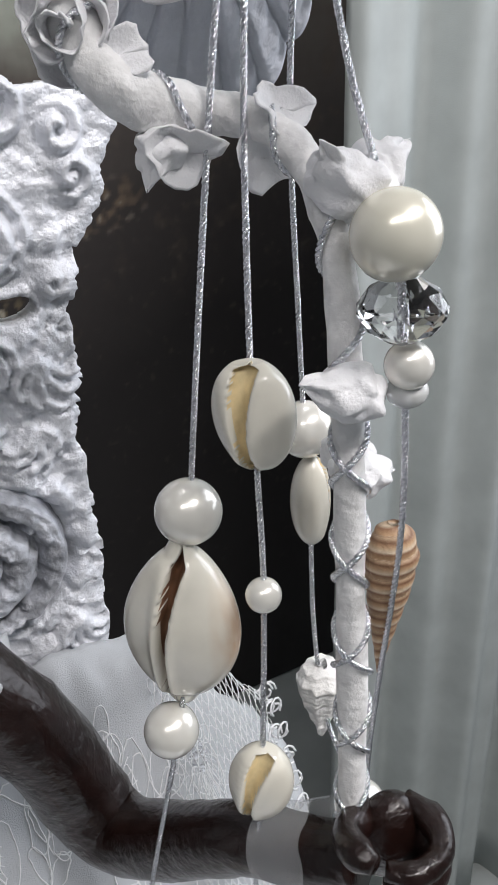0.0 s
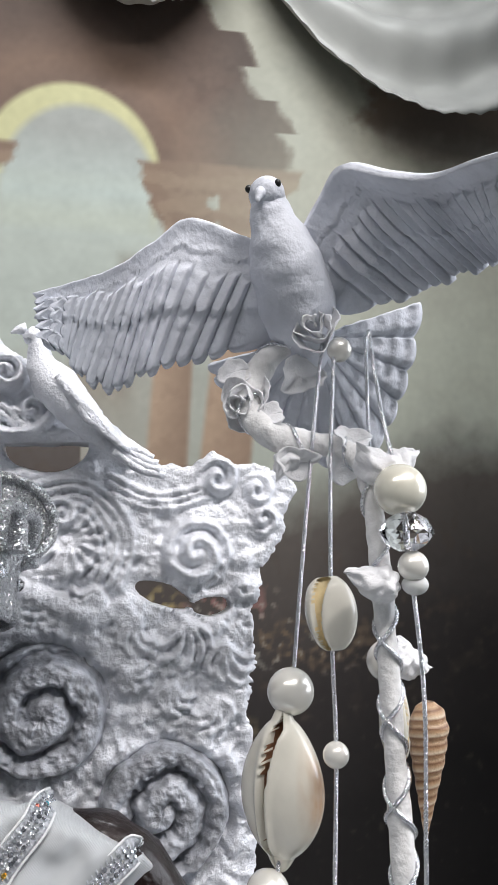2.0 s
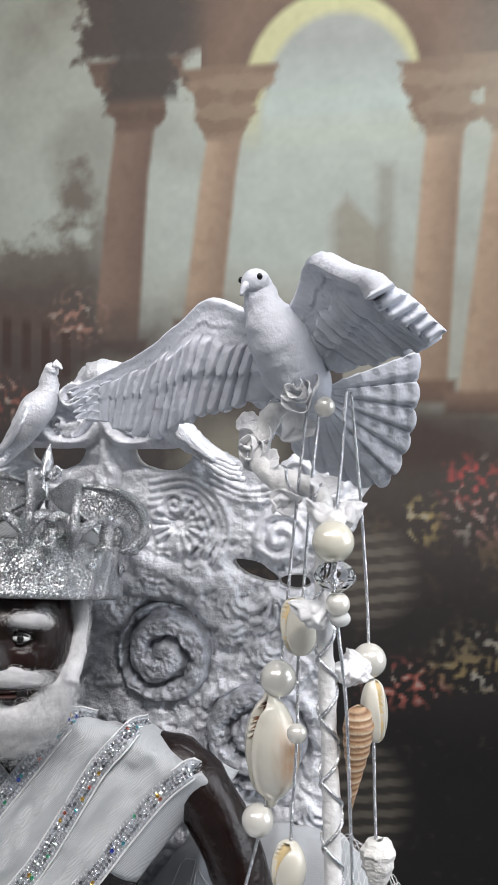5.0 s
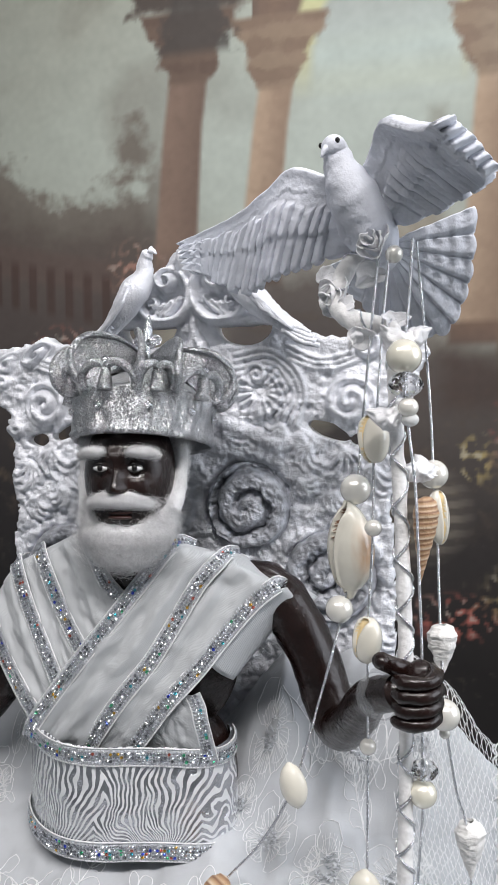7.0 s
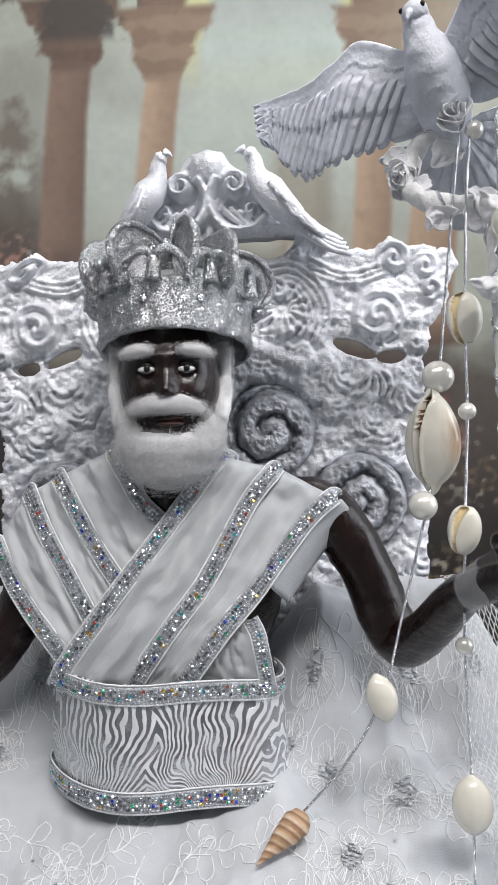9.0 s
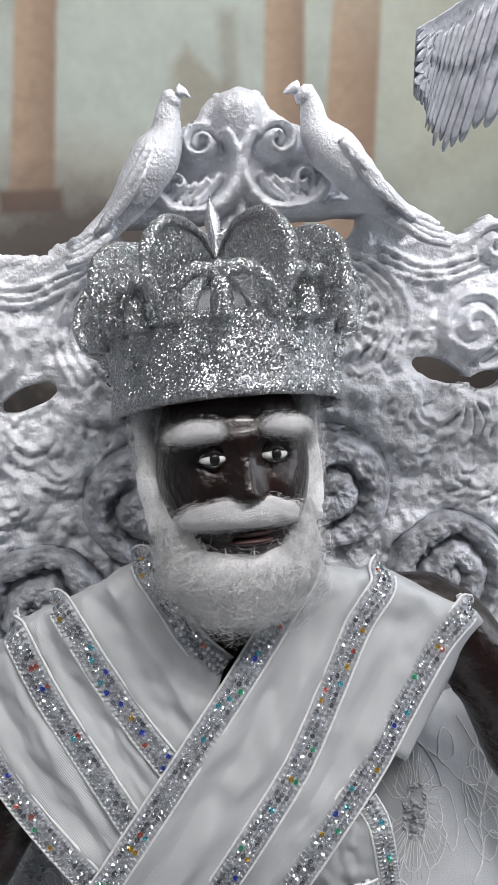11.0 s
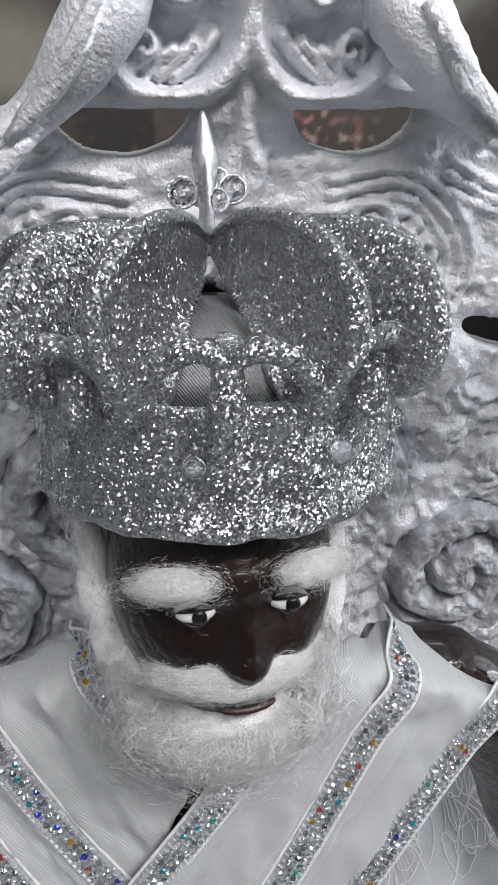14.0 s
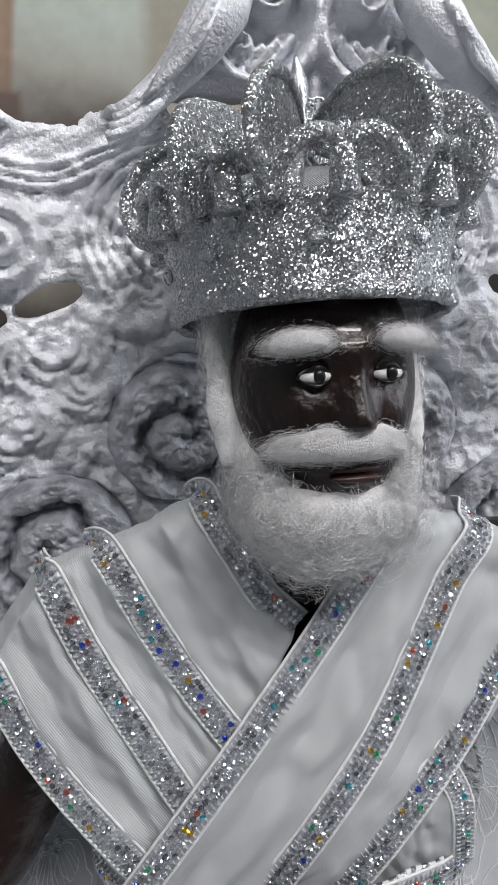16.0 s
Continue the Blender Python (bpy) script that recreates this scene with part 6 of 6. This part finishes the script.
# beads and shells
def ball(parent, name, centre, r, mat, label=""):
    v, f = ball_data(centre, r, 24, 36)
    return from_arrays(name, v, f, mat, parent, label)


def crystal(parent, centre, r, h, label="clear faceted crystal rondelle"):
    bm = bmesh.new()
    rows = [(0.32, -1.0), (0.78, -0.62), (1.0, -0.12), (1.0, 0.12), (0.78, 0.62), (0.32, 1.0)]
    n = 12
    ring = []
    for i, (k, z) in enumerate(rows):
        ring.append([bm.verts.new((centre[0] + r * k * math.cos(2 * math.pi * (j + 0.5 * (i % 2)) / n), centre[1] + r * k * math.sin(2 * math.pi * (j + 0.5 * (i % 2)) / n), centre[2] + h * z)) for j in range(n)])
    for i in range(len(rows) - 1):
        for j in range(n):
            k = (j + 1) % n
            a, b = ring[i], ring[i + 1]
            if i % 2 == 0:
                bm.faces.new((a[j], a[k], b[j]))
                bm.faces.new((a[k], b[k], b[j]))
            else:
                bm.faces.new((a[j], a[k], b[k]))
                bm.faces.new((a[j], b[k], b[j]))
    bm.faces.new(ring[0][::-1])
    bm.faces.new(ring[-1])
    return part("crystal_bead", bm, CRYSTAL, parent, label, smooth=False)


def cowrie(parent, m, length, width, pear=0.0, gap=0.10, dark=False, label="glossy cream cowrie shell with a toothed slit"):
    """Long axis z; the slit faces -y."""
    nr, ns = 72, 110
    v, f = ball_data((0, 0, 0), (1, 1, 1), nr, ns)
    x, y, z = v[:, 0].copy(), v[:, 1].copy(), v[:, 2].copy()
    w = width * 0.5 * (1 - pear * 0.35 * z - (0.06 + pear * 0.38) * z * z) / (1 - 0.15 * pear)
    px, pz = x * w, z * length * 0.5 * (1 + 0.5 * pear * np.clip((np.abs(z) - 0.93) / 0.07, 0, 1))
    py = np.where(y < 0, y * width * 0.30, y * width * 0.42)
    xs = width * (-0.10 + 0.05 * z + 0.10 * z * z)
    g = width * gap * (0.55 + 0.45 * np.clip(z + 0.3, 0, 1)) * np.clip((0.97 - np.abs(z)) / 0.1, 0, 1)
    dx = px - xs
    face = y < 0.1
    teeth = np.cos(z * 46) * 0.5 + 0.5
    lip = np.exp(-((np.abs(dx) - g * 1.5) / (g * 1.1 + 1e-6)) ** 2) * np.clip((0.95 - np.abs(z)) / 0.2, 0, 1)
    py = py - face * lip * width * 0.055 * (0.92 + 0.08 * teeth * (dx < 0) + 0.03 * teeth * (dx > 0))
    inside = face & (np.abs(dx) < g * (1 - 0.20 * teeth * (dx < 0)))
    depth = np.clip(1 - (np.abs(dx) / (g + 1e-9)) ** 2, 0, 1) ** 0.5
    py = np.where(inside, py + width * (0.22 if dark else 0.15) * depth, py)
    pts = np.stack([px, py, pz], 1)
    pts = np.array([m @ Vector(p) for p in pts])
    slots = []
    for q in f:
        c = np.mean([inside[i] for i in q])
        slots.append(1 if c > 0.6 else 0)
    ob = from_arrays("cowrie_shell", pts, f, [SHELL_BIG if dark else SHELL, SHELL_BROWN if dark else SHELL_IN], parent, label, True, slots)
    if dark:
        tint = np.clip((x - 0.58) / 0.4, 0, 1) * np.clip(1.1 - np.abs(z - 0.05), 0, 1) * np.clip(0.8 + 0.6 * hash_noise(v * 2.2, 1.0, 3), 0, 1)
        att = ob.data.attributes.new("tan", "FLOAT", "POINT")
        att.data.foreach_set("value", np.clip(tint, 0, 1).astype(np.float32))
    return ob


def banded():
    m = material("banded_brown_shell", (0.45, 0.28, 0.16), 0.45, 0.0, 150, 0.25, 0.5, 500)
    nt = m.node_tree
    att = nt.nodes.new("ShaderNodeAttribute")
    att.attribute_name = "whorl"
    ramp = nt.nodes.new("ShaderNodeValToRGB")
    els = ramp.color_ramp.elements
    els[0].position, els[0].color = 0.0, (0.55, 0.40, 0.26, 1)
    els[1].position, els[1].color = 1.0, (0.50, 0.33, 0.19, 1)
    for p, c in ((0.22, (0.20, 0.10, 0.055, 1)), (0.40, (0.48, 0.31, 0.18, 1)), (0.62, (0.66, 0.54, 0.40, 1)), (0.74, (0.26, 0.14, 0.08, 1))):
        els.new(p).color = c
    nt.links.new(att.outputs["Fac"], ramp.inputs[0])
    nt.links.new(ramp.outputs[0], nt.nodes["Principled BSDF"].inputs["Base Color"])
    return m


BANDED = banded()


def spire(parent, base, tip, radius, whorls, mat, name, label, ribs=0):
    """A pointed spiral shell from its wide end to its tip."""
    n, k = 130, 28
    base, tip = np.array(base), np.array(tip)
    ax = tip - base
    ln = np.linalg.norm(ax)
    ax = ax / ln
    e1 = np.cross(ax, [0.3, 0.9, 0.2])
    e1 /= np.linalg.norm(e1)
    e2 = np.cross(ax, e1)
    s = np.linspace(0, 1, n)[:, None]
    a = np.linspace(0, 2 * np.pi, k, endpoint=False)[None]
    turn = s * whorls - a / (2 * np.pi)
    fr = turn - np.floor(turn)
    bulge = 1 + 0.09 * np.sin(np.pi * fr) ** 0.8
    prof = np.interp(s, [0, 0.05, 0.18, 0.4, 1], [0.25, 0.72, 1.0, 0.86, 0.04])
    r = radius * prof * bulge * (1 + (0.05 * np.cos(a * ribs) if ribs else 0))
    grid = base + ax * (s * ln)[..., None] + r[..., None] * (np.cos(a)[..., None] * e1 + np.sin(a)[..., None] * e2)
    v, f = sheet_data(grid, True)
    f += [tuple(range(k)), tuple((n - 1) * k + j for j in range(k))]
    if ribs:
        v = v + 0.0011 * hash_noise(v, 260, 4)[:, None] * np.array([1.0, 1.0, 0.5])
    ob = from_arrays(name, v, f, mat, parent, label)
    att = ob.data.attributes.new("whorl", "FLOAT", "POINT")
    att.data.foreach_set("value", np.broadcast_to(fr, (n, k)).astype(np.float32).ravel())
    return ob


def strung(name, label, points, n=160):
    top = thing(name, label, "bead string", "bead strings on the staff")
    v, f = cord_data(spline(points, n), 0.00082)
    from_arrays("cord", v, f, CORD, top, "thin silver metallic cord")
    return top


# string with the big cowrie
st = strung("bead_string", "silver cord strung with a large cowrie between two pearls",
            [(0.0985, 0.1945, 0.3640), (0.0945, 0.1960, 0.3300), (0.0895, 0.1980, 0.2800), (0.0848, 0.1995, 0.2300), (0.0818, 0.2005, 0.1900), (0.0757, 0.1990, 0.1560), (0.0625, 0.1970, 0.1050), (0.0480, 0.1905, 0.0560), (0.0280, 0.1960, 0.0180), (0.0040, 0.2030, -0.0120)])
ball(st, "pearl", (0.0838, 0.1990, 0.2278), 0.0088, PEARL, "round white pearl bead")
cowrie(st, pose(0.0798, 0.1995, 0.1938, 4, 4, -42), 0.0520, 0.0310, 0.35, 0.065, True, "large glossy cowrie with a brown toothed slit")
ball(st, "pearl", (0.0740, 0.1995, 0.1580), 0.0080, PEARL, "round white pearl bead")
cowrie(st, pose(0.0480, 0.1900, 0.0560, 0, 14, 165), 0.0255, 0.0165, 0.1, 0.10, label="cream cowrie shell showing its smooth back")
spire(st, (0.0050, 0.2010, -0.0125), (-0.022, 0.1820, -0.0310), 0.0075, 4, BANDED, "spiral_shell", "brown banded spiral shell")
# string with the small cowries
st = strung("bead_string", "silver cord strung with cream cowries and small pearls",
            [(0.1040, 0.1970, 0.3640), (0.1000, 0.1930, 0.3200), (0.0970, 0.1880, 0.2700), (0.0954, 0.1830, 0.2400), (0.0952, 0.1812, 0.2080), (0.0922, 0.1795, 0.1470), (0.0915, 0.1845, 0.0850), (0.0915, 0.1740, 0.0100), (0.0905, 0.1700, -0.0500)])
ball(st, "pearl", (0.1060, 0.1975, 0.3590), 0.0050, PEARL, "small round pearl bead")
cowrie(st, pose(0.0952, 0.1835, 0.2572, 2, -6, -47), 0.0282, 0.0205, -0.15, 0.15)
ball(st, "pearl", (0.0952, 0.1812, 0.2085), 0.0047, PEARL, "small round pearl bead")
cowrie(st, pose(0.0915, 0.1790, 0.1470, -2, 8, -46), 0.0268, 0.0190, -0.1, 0.15)
ball(st, "pearl", (0.0914, 0.1848, 0.0850), 0.0047, PEARL, "small round pearl bead")
cowrie(st, pose(0.0910, 0.1725, 0.0060, 0, 2, 170), 0.0300, 0.0205, 0.1, 0.10, label="cream cowrie shell showing its smooth back")
# string in front of the staff
st = strung("bead_string", "silver cord strung with a cream pearl and clear crystal",
            [(0.1165, 0.1920, 0.3660), (0.1150, 0.1770, 0.3300), (0.1135, 0.1590, 0.3000), (0.1150, 0.1550, 0.2700), (0.1190, 0.1580, 0.2300), (0.1205, 0.1650, 0.1800), (0.1215, 0.1690, 0.1450), (0.1215, 0.1680, 0.1000), (0.1220, 0.1670, 0.0650), (0.1190, 0.1700, 0.0200), (0.1150, 0.1760, -0.0500)])
ball(st, "pearl", (0.1132, 0.1580, 0.3000), 0.0091, PEARL_CREAM, "large cream pearl bead")
crystal(st, (0.1142, 0.1560, 0.2857), 0.0092, 0.0066)
ball(st, "pearl", (0.1155, 0.1545, 0.2742), 0.0052, PEARL, "small round pearl bead")
ball(st, "glue_blob", (0.1163, 0.1555, 0.2680), (0.0046, 0.0042, 0.0036), GLUE, "milky blob of glue")
crystal(st, (0.1225, 0.1665, 0.0830), 0.0075, 0.0055)
ball(st, "pearl", (0.1220, 0.1670, 0.0700), 0.0074, PEARL_CREAM, "cream pearl bead")
spire(st, (0.1245, 0.1665, 0.2280), (0.1210, 0.1660, 0.1830), 0.0064, 8, BANDED, "spiral_shell", "brown and cream banded spiral shell")
# outer string
st = strung("bead_string", "silver cord strung with white shells and pearls",
            [(0.1180, 0.2000, 0.3660), (0.1220, 0.2100, 0.3200), (0.1255, 0.2120, 0.2700), (0.1270, 0.2112, 0.2356), (0.1290, 0.2110, 0.2050), (0.1300, 0.2100, 0.1650), (0.1315, 0.2040, 0.1300), (0.1330, 0.1880, 0.1060), (0.1390, 0.1980, 0.0600), (0.1470, 0.2120, 0.0200), (0.1480, 0.2120, -0.0500)])
ball(st, "pearl", (0.1270, 0.2112, 0.2356), 0.0084, PEARL, "round white pearl bead")
cowrie(st, pose(0.1300, 0.2115, 0.2110, 0, -8, 55), 0.0325, 0.0160, 0.0, 0.12, label="slim white shell with a rough ridged surface")
spire(st, (0.1318, 0.2080, 0.1500), (0.1315, 0.2070, 0.1190), 0.0080, 4, SHELL_WHITE, "whelk_shell", "chalky white whelk shell", 9)
ball(st, "pearl", (0.1330, 0.1860, 0.1060), 0.0086, PEARL, "round white pearl bead")
ball(st, "pearl", (0.1332, 0.1865, 0.0955), 0.0030, PEARL, "small pearl bead")
spire(st, (0.1470, 0.2120, 0.0350), (0.1480, 0.2120, 0.0000), 0.0080, 4, SHELL_WHITE, "whelk_shell", "chalky white whelk shell", 9)


# tulle cuff at the wrist
def cuff():
    p = spline([(0.0970, 0.1820, 0.1150), (0.1012, 0.1735, 0.1195), (0.1060, 0.1660, 0.1235)], 14)
    _, a, b = frames(p)
    th = np.linspace(0, 2 * np.pi, 60, endpoint=False)
    rows = []
    for i in range(14):
        r = 0.0124 + 0.0026 * (i / 13) ** 2 + 0.0010 * np.sin(th * 7 + i * 0.15) * (i / 13)
        rows.append(p[i] + r[:, None] * (a[i] * np.cos(th)[:, None] + b[i] * np.sin(th)[:, None]))
    v, f = sheet_data(np.array(rows), True)
    tagged(from_arrays("wrist_cuff", v, f, TULLE), "sheer white tulle cuff round the wrist", "cuff")


cuff()
